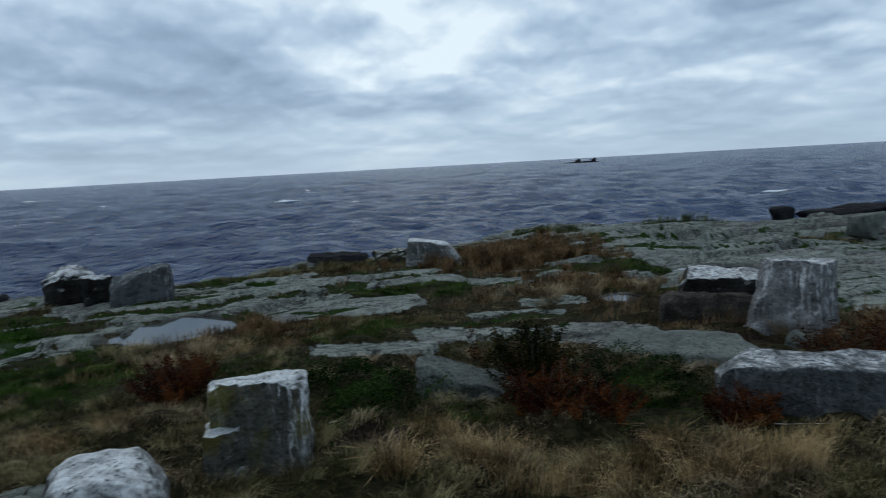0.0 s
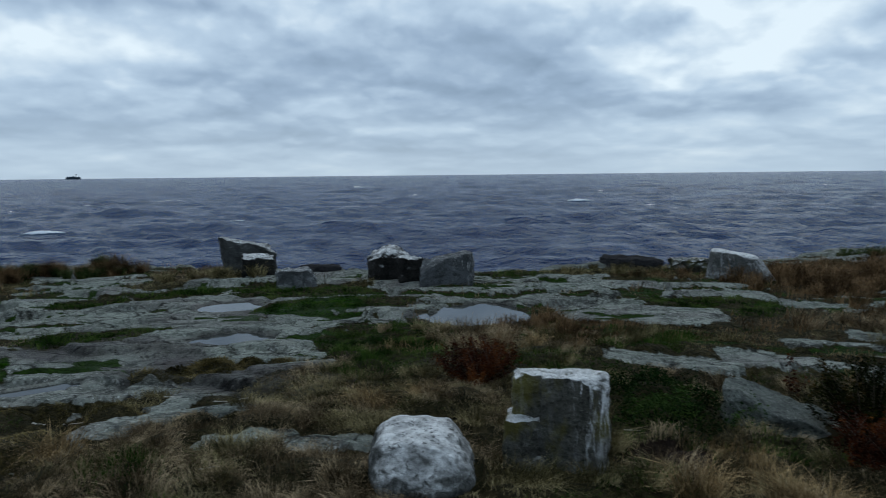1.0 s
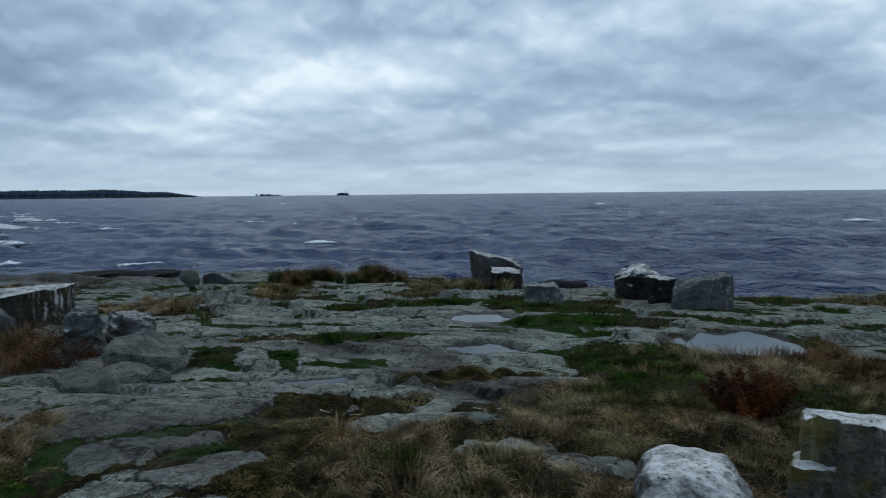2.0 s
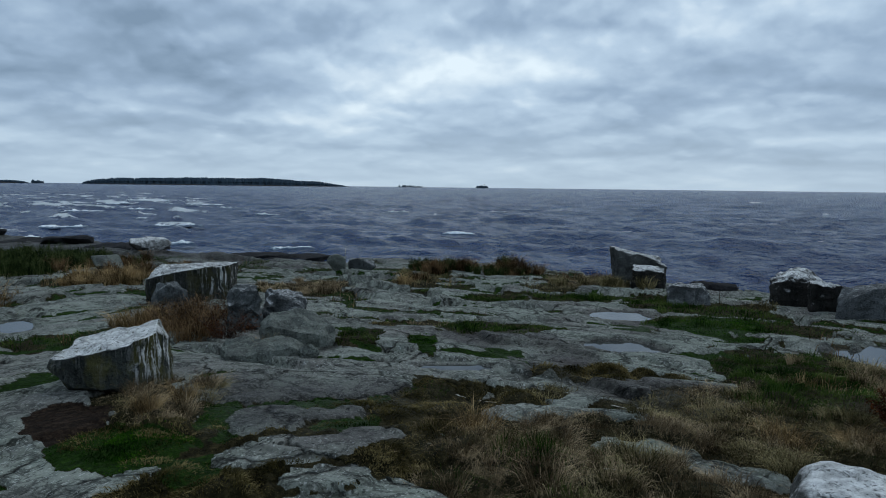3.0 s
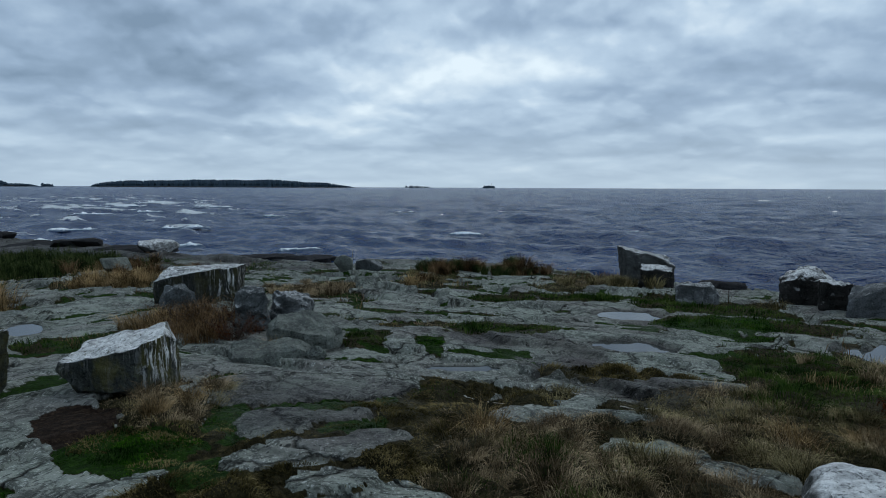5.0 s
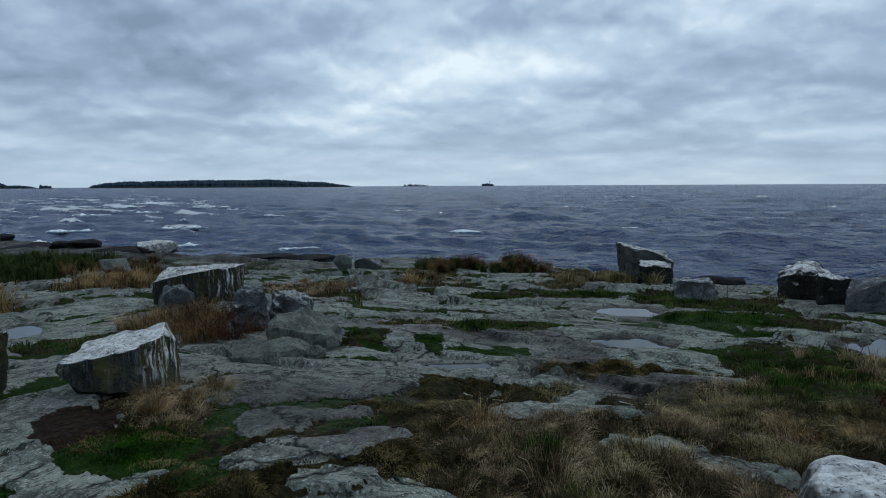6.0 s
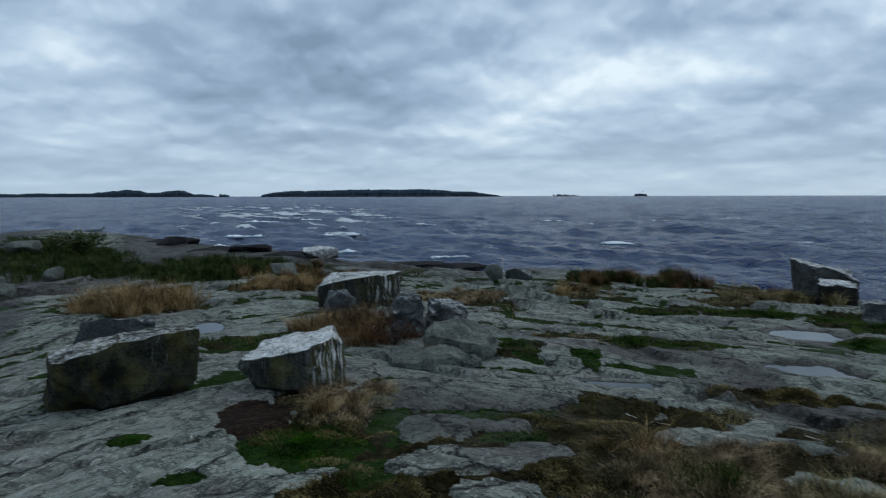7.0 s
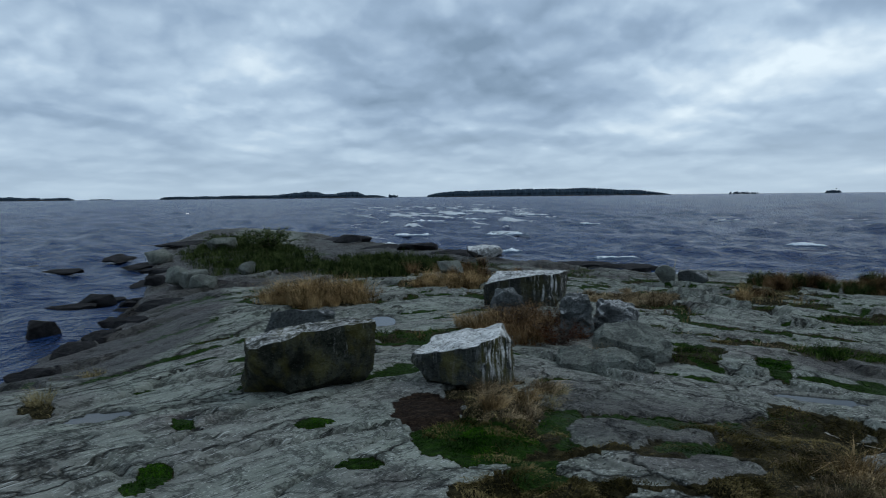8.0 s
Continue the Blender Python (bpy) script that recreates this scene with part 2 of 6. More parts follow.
patch("green", -2.3, 5.9, 0.7, 0.5)
patch("green", -3.55, 2.55, 0.35, 0.25)
patch("green", -2.75, 3.85, 0.3, 0.3)
patch("green", -1.9, 4.9, 0.5, 0.45)
patch("green", -0.3, 4.35, 0.35, 0.25)
patch("tan", -0.9, 3.9, 0.5, 0.3)
patch("tan", 1.1, 3.7, 0.7, 0.3)
patch("tan", -3.0, 6.4, 0.35, 0.3)
patch("tan", -4.2, 6.0, 0.3, 0.3)
patch("dry", -3.6, 7.0, 0.6, 0.5)
patch("green", -3.3, 7.4, 0.7, 0.4)
patch("moss", -5.16, -0.07, 0.34, 0.50)
patch("moss", -5.88, 0.77, 0.19, 1.05)
patch("moss", -4.42, 0.34, 0.17, 0.30)
patch("dry", -6.03, 0.35, 0.30, 0.70)
patch("moss", -5.43, 1.52, 0.21, 0.23)
patch("moss", -7.44, 3.37, 0.16, 0.53)
patch("green", -8.05, 2.70, 0.34, 0.34)
patch("green", -6.32, 1.78, 0.15, 0.26)
patch("olive", -6.62, -3.95, 0.12, 0.32)
patch("olive", -8.96, -4.80, 0.30, 0.22)
patch("moss", -5.62, -1.21, 0.14, 0.11)
patch("moss", -4.68, -0.78, 0.20, 0.12)
patch("moss", -4.64, -2.06, 0.09, 0.20)
patch("moss", -4.42, -2.10, 0.06, 0.12)
patch("moss", -5.81, -2.30, 0.10, 0.24)
patch("green", -10.32, -3.49, 0.50, 0.24)
patch("green", -4.71, 6.41, 0.85, 1.11)
patch("leafy", -1.25, 4.64, 0.29, 0.38)
patch("green", -1.95, 7.18, 0.46, 0.60)
patch("green", 1.00, 5.03, 0.38, 0.45)
patch("green", -4.44, 6.03, 0.82, 1.06)
patch("moss", -7.09, 7.81, 0.79, 1.03)
patch("mat", -5.33, 4.69, 0.62, 0.45)
patch("green", -1.93, 7.20, 0.46, 0.59)
patch("green", -2.39, 11.03, 0.61, 0.79)
patch("tan", -14.37, 6.74, 0.90, 0.40)
patch("olive", -15.31, 4.13, 0.94, 0.50)
# fringe of the shore
patch("brown", *bearing(63.2, 21.5), 0.6, 0.5)
patch("brown", *bearing(57.8, 20.8), 0.5, 0.5)
patch("brown", *bearing(55.5, 19.6), 0.5, 0.5)
patch("brown", *bearing(51.0, 18.3), 1.1, 0.8)
patch("green", *bearing(53.5, 18.5), 0.7, 0.7)
patch("green", *bearing(25.5, 15.2), 0.9, 0.8)
patch("olive", *bearing(21.0, 15.6), 1.4, 0.9)
patch("brown", *bearing(13.0, 15.2), 1.1, 0.6)
patch("green", *bearing(10.5, 16.5), 0.8, 0.8)
patch("reed", *bearing(-2.0, 22.5), 1.0, 0.8)
patch("reed", *bearing(-12.5, 24.5), 1.5, 0.6)
patch("brown", *bearing(1.0, 15.5), 2.2, 2.0)
patch("green", *bearing(79.5, 22.0), 1.0, 1.2)
patch("brown", *bearing(84.0, 21.0), 1.5, 1.5)
patch("reed", *bearing(92.5, 23.0), 2.2, 1.5)
patch("reed", *bearing(98.5, 25.0), 2.2, 2.0)
patch("reed", *bearing(103.5, 26.0), 2.0, 2.0)


def blob(x, y, px, py, a, b):
    r = math.hypot(px, py)
    ex, ey = px / r, py / r
    dx, dy = x - px, y - py
    return 1 - np.hypot((dx * -ey + dy * ex) / a, (dx * ex + dy * ey) / b)


# bare rock that shows through the turf: x, y, half width, half depth
EXPOSED = [(-4.45, 2.85, 0.42, 0.14), (-4.10, 3.30, 0.30, 0.12), (-3.42, 2.95, 0.34, 0.13), (-2.98, 3.12, 0.38, 0.15), (-4.75, 4.75, 0.45, 0.22), (-5.5, 4.9, 0.4, 0.15), (-1.35, 6.75, 0.45, 0.40), (-0.7, 7.5, 0.6, 0.5),
           (0.75, 7.4, 0.75, 0.55), (1.5, 6.35, 0.75, 0.4), (0.4, 9.6, 0.5, 0.4), (-1.9, 6.6, 0.3, 0.3), (-0.1, 8.6, 0.6, 0.4), (-2.6, 9.7, 1.2, 0.8), (-4.42, 1.02, 0.52, 0.25), (-4.50, 1.50, 0.22, 0.16), (-5.25, 0.98, 0.30, 0.36), (-5.17, 1.46, 0.24, 0.17), (-3.93, 0.99, 0.27, 0.15), (-6.25, 1.5, 1.0, 0.62)]


def exposed(x, y):
    """How far inside bare rock each place lies."""
    v = np.full(x.shape, -1.0)
    for px, py, a, b in EXPOSED:
        near = np.hypot(x - px, y - py) < 1.6 * max(a, b)
        if near.any():
            r = math.hypot(px, py)
            ex, ey, dx, dy = px / r, py / r, x[near] - px, y[near] - py
            q = (np.abs((dx * -ey + dy * ex) / a) ** 3 + np.abs((dx * ex + dy * ey) / b) ** 3) ** (1 / 3)
            v[near] = np.maximum(v[near], 1 - q + 0.35 * ragged(x[near], y[near]) + 0.12 * chip(x[near], y[near]))
    return v


def chip(x, y):
    """Straight-edged breaks in the outline of thin rock sheets."""
    return cells(x * 5.0 + 0.3 * fbm(x * 3, y * 3, 2, 19), y * 5.0, 17)[1] - 0.5


def ragged(x, y):
    return 0.50 * fbm(x * 1.5, y * 1.5, 3, 41) + 0.30 * fbm(x * 5.5, y * 5.5, 4, 43)


def hummocks(x, y):
    """The dome of the nearest grass hummock, 0 to 1, its number, and the way out from its middle."""
    wx, wy = x * 1.9 + 0.35 * vnoise(x * 1.3, y * 1.3, 141), y * 1.9 + 0.35 * vnoise(x * 1.3, y * 1.3, 142)
    ix, iy = np.floor(wx), np.floor(wy)
    f1, f2 = np.full(x.shape, 9.0), np.full(x.shape, 9.0)
    num, ox, oy = np.zeros(x.shape), np.zeros(x.shape), np.zeros(x.shape)
    for dx in (-1, 0, 1):
        for dy in (-1, 0, 1):
            cx, cy = ix + dx, iy + dy
            qx, qy = wx - cx - hashed(cx, cy, 143), wy - cy - hashed(cx, cy, 144)
            d = np.hypot(qx, qy)
            near = d < f1
            f2 = np.where(near, f1, np.minimum(f2, d))
            num, ox, oy = np.where(near, hashed(cx, cy, 145), num), np.where(near, qx, ox), np.where(near, qy, oy)
            f1 = np.where(near, d, f1)
    dome = np.clip(1 - (f1 / 0.85) ** 2, 0, 1) * np.sqrt(smooth(-0.02, 0.35, f2 - f1))
    return dome, num, ox, oy


def turf(x, y, kind):
    """The unbroken turf on the shore's top; its hummocks are dry, olive or green by turns."""
    r, az = np.hypot(x, y), np.degrees(np.arctan2(-x, y))
    az = np.where(az < -100, az + 360, az)
    bound = np.interp(r, [0, 3.4, 4.3, 5.6, 6.5, 7.5, 9, 10.5], [70, 69, 66, 55, 47, 40, 36, 34])
    reach = np.interp(az, [-180, -30, -18, -10, 5, 20, 36, 60], [4, 9.5, 9.0, 11.0, 11.5, 9.6, 10, 10])
    v = np.minimum(np.minimum((bound - az) / 9, (reach - r) / 1.2), np.minimum((az + 86) / 9, 1.0))
    out = (r - 6.6) / 1.0 + 1.2 * fbm(x * 0.7, y * 0.7, 2, 57) - np.clip((az - 12) / 12, 0, 9)
    if kind == "brown":
        return np.minimum(np.minimum(v, out), 6 * fbm(x * 0.6 + 13, y * 0.6, 3, 59) + 0.9)
    q = 0.5 + 1.0 * fbm(x * 0.9 + 3, y * 0.9, 3, 47) + 0.8 * (hummocks(x, y)[1] - 0.5)
    return np.minimum(v, {"dry": 6 * (q - 0.62), "olive": np.minimum(6 * (0.74 - q), 6 * (q - 0.22)), "green": 6 * (0.36 - q)}[kind])


def cover(x, y, kind):
    """How far inside cover of that kind each place lies; over 0 is inside."""
    v = np.full(x.shape, -1.0)
    n = ragged(x, y)
    if kind in ("olive", "dry", "brown", "green"):
        v = turf(x, y, kind) + n
    for p in PATCHES.get(kind, []):
        near = np.hypot(x - p[0], y - p[1]) < 1.6 * max(p[2], p[3])
        if near.any():
            v[near] = np.maximum(v[near], blob(x[near], y[near], *p) + n[near])
    return np.minimum(v, -2.0 * exposed(x, y))


GRASSY = ("mat", "dry", "olive", "green", "tan", "reed", "brown", "red", "leafy", "moss")


def strata(x, y):
    """Across and along the rock's grain, which bends where the shore turns to the point."""
    bend = 0.6 * np.logaddexp(0, (0.3 - y) / 0.6)
    return -0.42 * x + 0.91 * y + 1.3 * bend, 0.91 * x + 0.42 * y - 0.9 * bend


def steps(x, y):
    """Place between one low rock step and the next, 0 to 1, and the warp that bends them."""
    u, v = strata(x, y)
    wx = fbm(x * 0.45, y * 0.45, 3, 21)
    return np.mod(u / 1.5 + 0.9 * wx, 1.0), wx


def strips(x, y):
    """Grass in the hollows at the foot of the steps."""
    r, (s, wx) = np.hypot(x, y), steps(x, y)
    low = np.exp(-(np.minimum(np.mod(s + 0.10, 1.0), 1 - np.mod(s + 0.10, 1.0)) / 0.12) ** 2)
    k = low * smooth(-0.12, 0.22, fbm(x * 0.5 + 7, y * 0.5, 3, 83) + 0.2 * ragged(x, y)) * smooth(6.5, 8.5, r)
    az = np.degrees(np.arctan2(-x, y))
    k = k * smooth(-8, 0, az) * smooth(112, 103, az)
    return k * smooth(2.2, 3.6, np.hypot(x + 6.0, y - 3.8)) * smooth(-0.2, 0.3, ragged(x * 1.3, y * 1.3) + 0.25)


def lie(x, y, full=False):
    """Height of the ground; with full also how much cover, moss, bare soil and wet there is."""
    r, az = np.hypot(x, y), np.degrees(np.arctan2(-x, y))
    az = np.where(az < -100, az + 360, az)
    edge = np.interp(az, [e[0] for e in EDGE], [e[1] for e in EDGE])
    edge = edge * (1 + 0.06 * fbm(x * 0.35, y * 0.35, 3, 5))
    z = 0.14 - 0.048 * np.minimum(r, 22)
    z = z + 0.045 * fbm(x * 0.33, y * 0.33, 3, 11)
    z = z + 0.55 * np.exp(-((az - 107) / 5.0) ** 2 - ((r - 44) / 11.0) ** 2)
    z = z + 0.35 * np.exp(-((az + 9) / 9.0) ** 2 - ((r - 20) / 5.0) ** 2)
    z = z - 0.19 * smooth(26, 36, r) * smooth(80, 84, az) * smooth(101, 97, az)
    # the rock dips to the water beside the point
    z = z - 0.52 * smooth(6, 14, r) * smooth(106, 119, az) * smooth(200, 150, az)
    # sheets of rock with low steps and open joints
    u, v = strata(x, y)
    s, wx = steps(x, y)
    strength = smooth(-0.35, 0.35, fbm(x * 0.5 + 9, y * 0.5, 2, 31))
    far = np.clip(r / 8, 1, 2.2)
    saw = 0.5 - np.where(s < 0.96, s / 0.96, (1 - s) / 0.04)
    w2 = fbm(x * 1.1, y * 1.1, 3, 23)
    s2 = np.mod(u / 0.62 + 0.35 * w2 + 1.5 * wx, 1.0)
    saw2 = (0.5 - np.where(s2 < 0.93, s2 / 0.93, (1 - s2) / 0.07)) * smooth(-0.1, 0.4, fbm(x * 0.8 - 4, y * 0.8, 2, 33))
    d, cid = cells(v * 0.50 + 0.5 * wx, u * 1.35 + 0.35 * fbm(x, y, 2, 3), 51)
    d2, cid2 = cells(v * 1.2 + 0.5 * w2, u * 2.8 + 0.5 * fbm(x * 2, y * 2, 2, 8), 61)
    rock = 0.10 * saw * strength * far + 0.024 * saw2 * far + 0.060 * (cid - 0.5) * far + 0.014 * (cid2 - 0.5) * far
    rock = rock - 0.06 * np.exp(-(d / 0.045) ** 2) - 0.014 * np.exp(-(d2 / 0.07) ** 2) * smooth(0.0, 0.4, w2)
    rock = rock + 0.009 * fbm(x * 4, y * 4, 5, 71)
    veg = np.full(x.shape, -1.0)
    for k in GRASSY:
        veg = np.maximum(veg, cover(x, y, k))
    crack = np.exp(-(d / 0.13) ** 2) * smooth(-0.1, 0.25, fbm(x * 0.55 + 31, y * 0.55, 3, 81) + 0.3 * fbm(x * 2.5, y * 2.5, 2, 87)) * smooth(6.0, 8.5, r)
    soil = smooth(-0.02, 0.12, cover(x, y, "soil"))
    strip = smooth(0.30, 0.55, strips(x, y))
    moss = np.maximum(smooth(-0.03, 0.05, cover(x, y, "moss")), np.maximum(smooth(0.25, 0.6, crack) * 0.8, strip * 0.6))
    green = np.maximum(np.maximum(smooth(-0.05, 0.03, veg), moss), strip)
    rock = rock * (1 - 0.6 * smooth(-0.1, 0.1, exposed(x, y)) * smooth(7.5, 6.5, r))
    dome, num, _, _ = hummocks(x, y)
    hump = 0.15 * dome * (0.35 + 0.65 * num) * smooth(-0.05, 0.5, veg) * smooth(10, 4.5, r)
    z = z + rock * (1 - 0.75 * green) + green * (0.07 * fbm(x * 1.9, y * 1.9, 3, 91) - 0.03 + hump) * (1 - 0.7 * moss)
    z = z - 0.03 * soil + 0.034 * smooth(-0.10, 0.10, exposed(x, y)) * smooth(7.5, 6.5, r)
    wet = np.zeros(x.shape)
    for px, py, a, b in POOLS:
        i = blob(x, y, px, py, a, b) + 0.42 * fbm(x * 2.6, y * 2.6, 4, 15)
        level = 0.14 - 0.048 * math.hypot(px, py) - 0.03
        rim = smooth(-0.9, -0.35, i) * smooth(0.0, -0.2, i)
        z = np.maximum(z, z * (1 - rim) + (level + 0.012) * rim)
        k = smooth(-0.25, 0.12, i)
        z = z * (1 - k) + np.minimum(z, level - 0.02 - 0.05 * np.clip(i, -0.3, 1)) * k
        wet = np.maximum(wet, smooth(-0.35, 0.1, i))
        green, moss = green * (1 - k), moss * (1 - k)
    wet = np.maximum(wet, 0.9 * smooth(0.05, 0.5, fbm(x * 0.4 + 5, y * 0.7, 3, 25)) * smooth(6, 3, np.hypot(x + 6.4, y - 3.6)))
    shelf = smooth(103, 110, az) * smooth(150, 130, az)
    out = smooth(0, 1, ((r - edge) / edge + 0.03 + 0.20 * shelf) / (0.19 + 0.45 * shelf))
    z = z * (1 - out) + (-2.4 + 0.55 * shelf + 0.3 * fbm(x * 0.5, y * 0.5, 2, 4)) * out
    wet = np.maximum(wet, smooth(-0.80 + 0.34 * shelf, -1.02 + 0.40 * shelf, z + 0.08 * fbm(x * 0.8, y * 0.8, 3, 27)))
    line = np.interp(az, [104, 108, 112.5, 115.4, 119, 122.6, 128], [60, 27, 20, 16.6, 12.8, 10.9, 9.0]) * (1 + 0.10 * fbm(x * 0.6, y * 0.6, 3, 29))
    wet = np.maximum(wet, 0.95 * smooth(0.0, 0.7, r - line) * smooth(104, 107, az) * smooth(160, 150, az))
    wet = np.maximum(wet, 0.95 * smooth(24.0, 26.0, r + 1.6 * fbm(x * 0.4, y * 0.4, 3, 37)) * smooth(72, 77, az) * smooth(102, 100, az))
    bare = smooth(-0.86, -1.05, z)
    if full:
        seam = np.maximum(0.85 * np.exp(-(d / 0.04) ** 2) * smooth(-0.4, 0.1, fbm(x * 0.7, y * 0.7, 2, 35)), np.exp(-((s - 0.975) / 0.028) ** 2) * strength)
        seam = np.maximum(seam, 0.8 * np.exp(-((s2 - 0.95) / 0.04) ** 2) * smooth(-0.1, 0.4, fbm(x * 0.8 - 4, y * 0.8, 2, 33)))
        return z, green * (1 - bare), moss * (1 - bare), soil, wet, seam, v, u
    return z


def ground(x, y):
    return float(lie(np.array([float(x)]), np.array([float(y)]))[0])


# ---- materials ----
def material(name):
    m = bpy.data.materials.new(name)
    m.use_nodes = True
    t = m.node_tree
    return m, t, t.nodes["Principled BSDF"]


def bumped(t, b, height, strength, distance):
    n = nd(t, "ShaderNodeBump", Strength=strength, Distance=distance)
    ln(t, height, n.inputs["Height"])
    ln(t, n.outputs[0], b.inputs["Normal"])


def attr(t, name):
    n = t.nodes.new("ShaderNodeAttribute")
    n.attribute_name = name
    return n.outputs["Fac"]


def ground_material():
    m, t, b = material("shore_rock")
    c = t.nodes.new("ShaderNodeTexCoord").outputs["Object"]
    grain = t.nodes.new("ShaderNodeCombineXYZ")
    ln(t, attr(t, "along"), grain.inputs[0])
    ln(t, attr(t, "across"), grain.inputs[1])
    grain = grain.outputs[0]
    st = mapped(t, grain, (1.0, 1.25, 1.5))
    n1, n2 = noise_tex(t, c, 0.9, 6, 0.6, 0.3), noise_tex(t, st, 3.5, 6, 0.65, 0.4)
    n3, n4 = noise_tex(t, c, 45, 4, 0.7), noise_tex(t, c, 11, 5, 0.65)
    rock = ramp(t, n1, [(0.30, (0.142, 0.157, 0.138)), (0.50, (0.232, 0.250, 0.214)), (0.70, (0.296, 0.313, 0.266))])
    band = noise_tex(t, mapped(t, grain, (0.75, 1.35, 1.0)), 1.5, 8, 0.70, 0.5)
    rock = mixc(t, ramp(t, band, [(0.52, 0.0), (0.68, 0.75)]), rock, (0.105, 0.112, 0.105))
    rock = mixc(t, ramp(t, n2, [(0.46, 0.0), (0.64, 0.6)]), rock, (0.13, 0.137, 0.13))
    rock = mixc(t, ramp(t, band, [(0.30, 0.7), (0.46, 0.0)]), rock, (0.36, 0.375, 0.325))
    rock = mixc(t, ramp(t, n4, [(0.52, 0.0), (0.72, 0.55)]), rock, (0.27, 0.275, 0.235))
    pit = noise_tex(t, mapped(t, grain, (0.8, 1.3, 1.0)), 15, 4, 0.7, 0.4)
    rock = mixc(t, ramp(t, n3, [(0.56, 0.0), (0.68, 0.8)]), rock, (0.05, 0.055, 0.055))
    dash = noise_tex(t, mapped(t, grain, (0.62, 1.35, 1.0), (5, 1, 0)), 4.2, 6, 0.66, 0.7)
    dash = ramp(t, dash, [(0.61, 0.0), (0.63, 1.0)])
    rock = mixc(t, mth(t, "MULTIPLY", dash, 0.92), rock, (0.026, 0.028, 0.024))
    rock = mixc(t, ramp(t, pit, [(0.60, 0.0), (0.66, 0.85)]), rock, (0.03, 0.032, 0.03))
    rock = mixc(t, ramp(t, noise_tex(t, c, 34, 3, 0.75), [(0.58, 0.0), (0.64, 0.9)]), rock, (0.47, 0.48, 0.43))
    # grey-green crust of lichen, rosy granite where it is worn away
    crust = noise_tex(t, mapped(t, c, (1, 1, 1), (2, 6, 0)), 0.55, 7, 0.62, 0.6)
    rock = mixc(t, ramp(t, crust, [(0.36, 0.62), (0.50, 0.0)]), rock, mixc(t, n4, (0.120, 0.102, 0.100), (0.225, 0.198, 0.190)))
    rock = mixc(t, mth(t, "MULTIPLY", ramp(t, crust, [(0.52, 0.0), (0.62, 0.55)]), n2), rock, (0.235, 0.285, 0.230))
    plate = noise_tex(t, mapped(t, c, (1, 1, 1), (9, 4, 0)), 2.3, 9, 0.68, 0.4)
    rock = mixc(t, ramp(t, plate, [(0.47, 0.0), (0.495, 0.75), (0.51, 0.75), (0.535, 0.0)]), rock, (0.050, 0.054, 0.048))
    rock = mixc(t, ramp(t, plate, [(0.53, 0.0), (0.60, 0.40)]), rock, (0.315, 0.338, 0.290))
    # pale chips of feldspar and small dark holes
    for size, keep, tone in ((62.0, 0.62, (0.54, 0.55, 0.52)), (29.0, 0.82, (0.50, 0.51, 0.48)), (30.0, 0.62, (0.022, 0.024, 0.022)), (13.0, 0.80, (0.030, 0.032, 0.030))):
        chip = t.nodes.new("ShaderNodeTexVoronoi")
        chip.inputs["Scale"].default_value = size
        ln(t, mapped(t, grain, (0.8, 1.1, 0.6), (size, 0, 0)), chip.inputs["Vector"])
        tint = t.nodes.new("ShaderNodeSeparateColor")
        ln(t, chip.outputs["Color"], tint.inputs[0])
        spot = mth(t, "MULTIPLY", ramp(t, chip.outputs["Distance"], [(0.20, 1.0), (0.30, 0.0)]), mth(t, "GREATER_THAN", tint.outputs[0], keep))
        rock = mixc(t, mth(t, "MULTIPLY", spot, ramp(t, n1, [(0.35, 0.35), (0.6, 0.9)])), rock, tone)

    def joint(scale, width, sx, sy):
        vo = t.nodes.new("ShaderNodeTexVoronoi")
        vo.feature = "DISTANCE_TO_EDGE"
        vo.inputs["Scale"].default_value = scale
        wob = t.nodes.new("ShaderNodeVectorMath")
        wob.operation = "MULTIPLY_ADD"
        nz = nd(t, "ShaderNodeTexNoise", Scale=1.3, Detail=5.0, Roughness=0.6)
        ln(t, c, nz.inputs["Vector"])
        ln(t, nz.outputs["Color"], wob.inputs[0])
        wob.inputs[1].default_value = (0.5, 0.7, 0.0)
        ln(t, mapped(t, grain, (sx, sy, 0.0)), wob.inputs[2])
        ln(t, wob.outputs[0], vo.inputs["Vector"])
        return ramp(t, vo.outputs["Distance"], [(0.0, 1.0), (width, 0.0)])

    j1, j2 = joint(1.0, 0.020, 0.55, 1.15), joint(2.3, 0.032, 0.6, 1.1)
    j2 = mth(t, "MULTIPLY", j2, ramp(t, noise_tex(t, c, 0.8, 3), [(0.50, 0.0), (0.62, 1.0)]))
    joints = mth(t, "MAXIMUM", mth(t, "MULTIPLY", j1, ramp(t, n1, [(0.40, 0.0), (0.5, 1.0)])), mth(t, "MULTIPLY", j2, ramp(t, n1, [(0.40, 0.8), (0.52, 0.0)])))
    rock = mixc(t, mth(t, "MULTIPLY", joints, 0.95), rock, (0.014, 0.014, 0.012))
    # lichen and dirt in the joints; the risers of the steps are near-black too
    rock = mixc(t, mth(t, "MULTIPLY", attr(t, "seam"), ramp(t, n4, [(0.3, 0.3), (0.6, 0.9)])), rock, (0.020, 0.021, 0.017))
    wet = attr(t, "wet")
    dark = mixc(t, 1.0, rock, (0.30, 0.27, 0.28), "MULTIPLY")
    rock = mixc(t, wet, rock, dark)
    earth = ramp(t, noise_tex(t, c, 14, 6, 0.7), [(0.3, (0.006, 0.005, 0.002)), (0.5, (0.022, 0.019, 0.008)), (0.7, (0.065, 0.052, 0.024))])
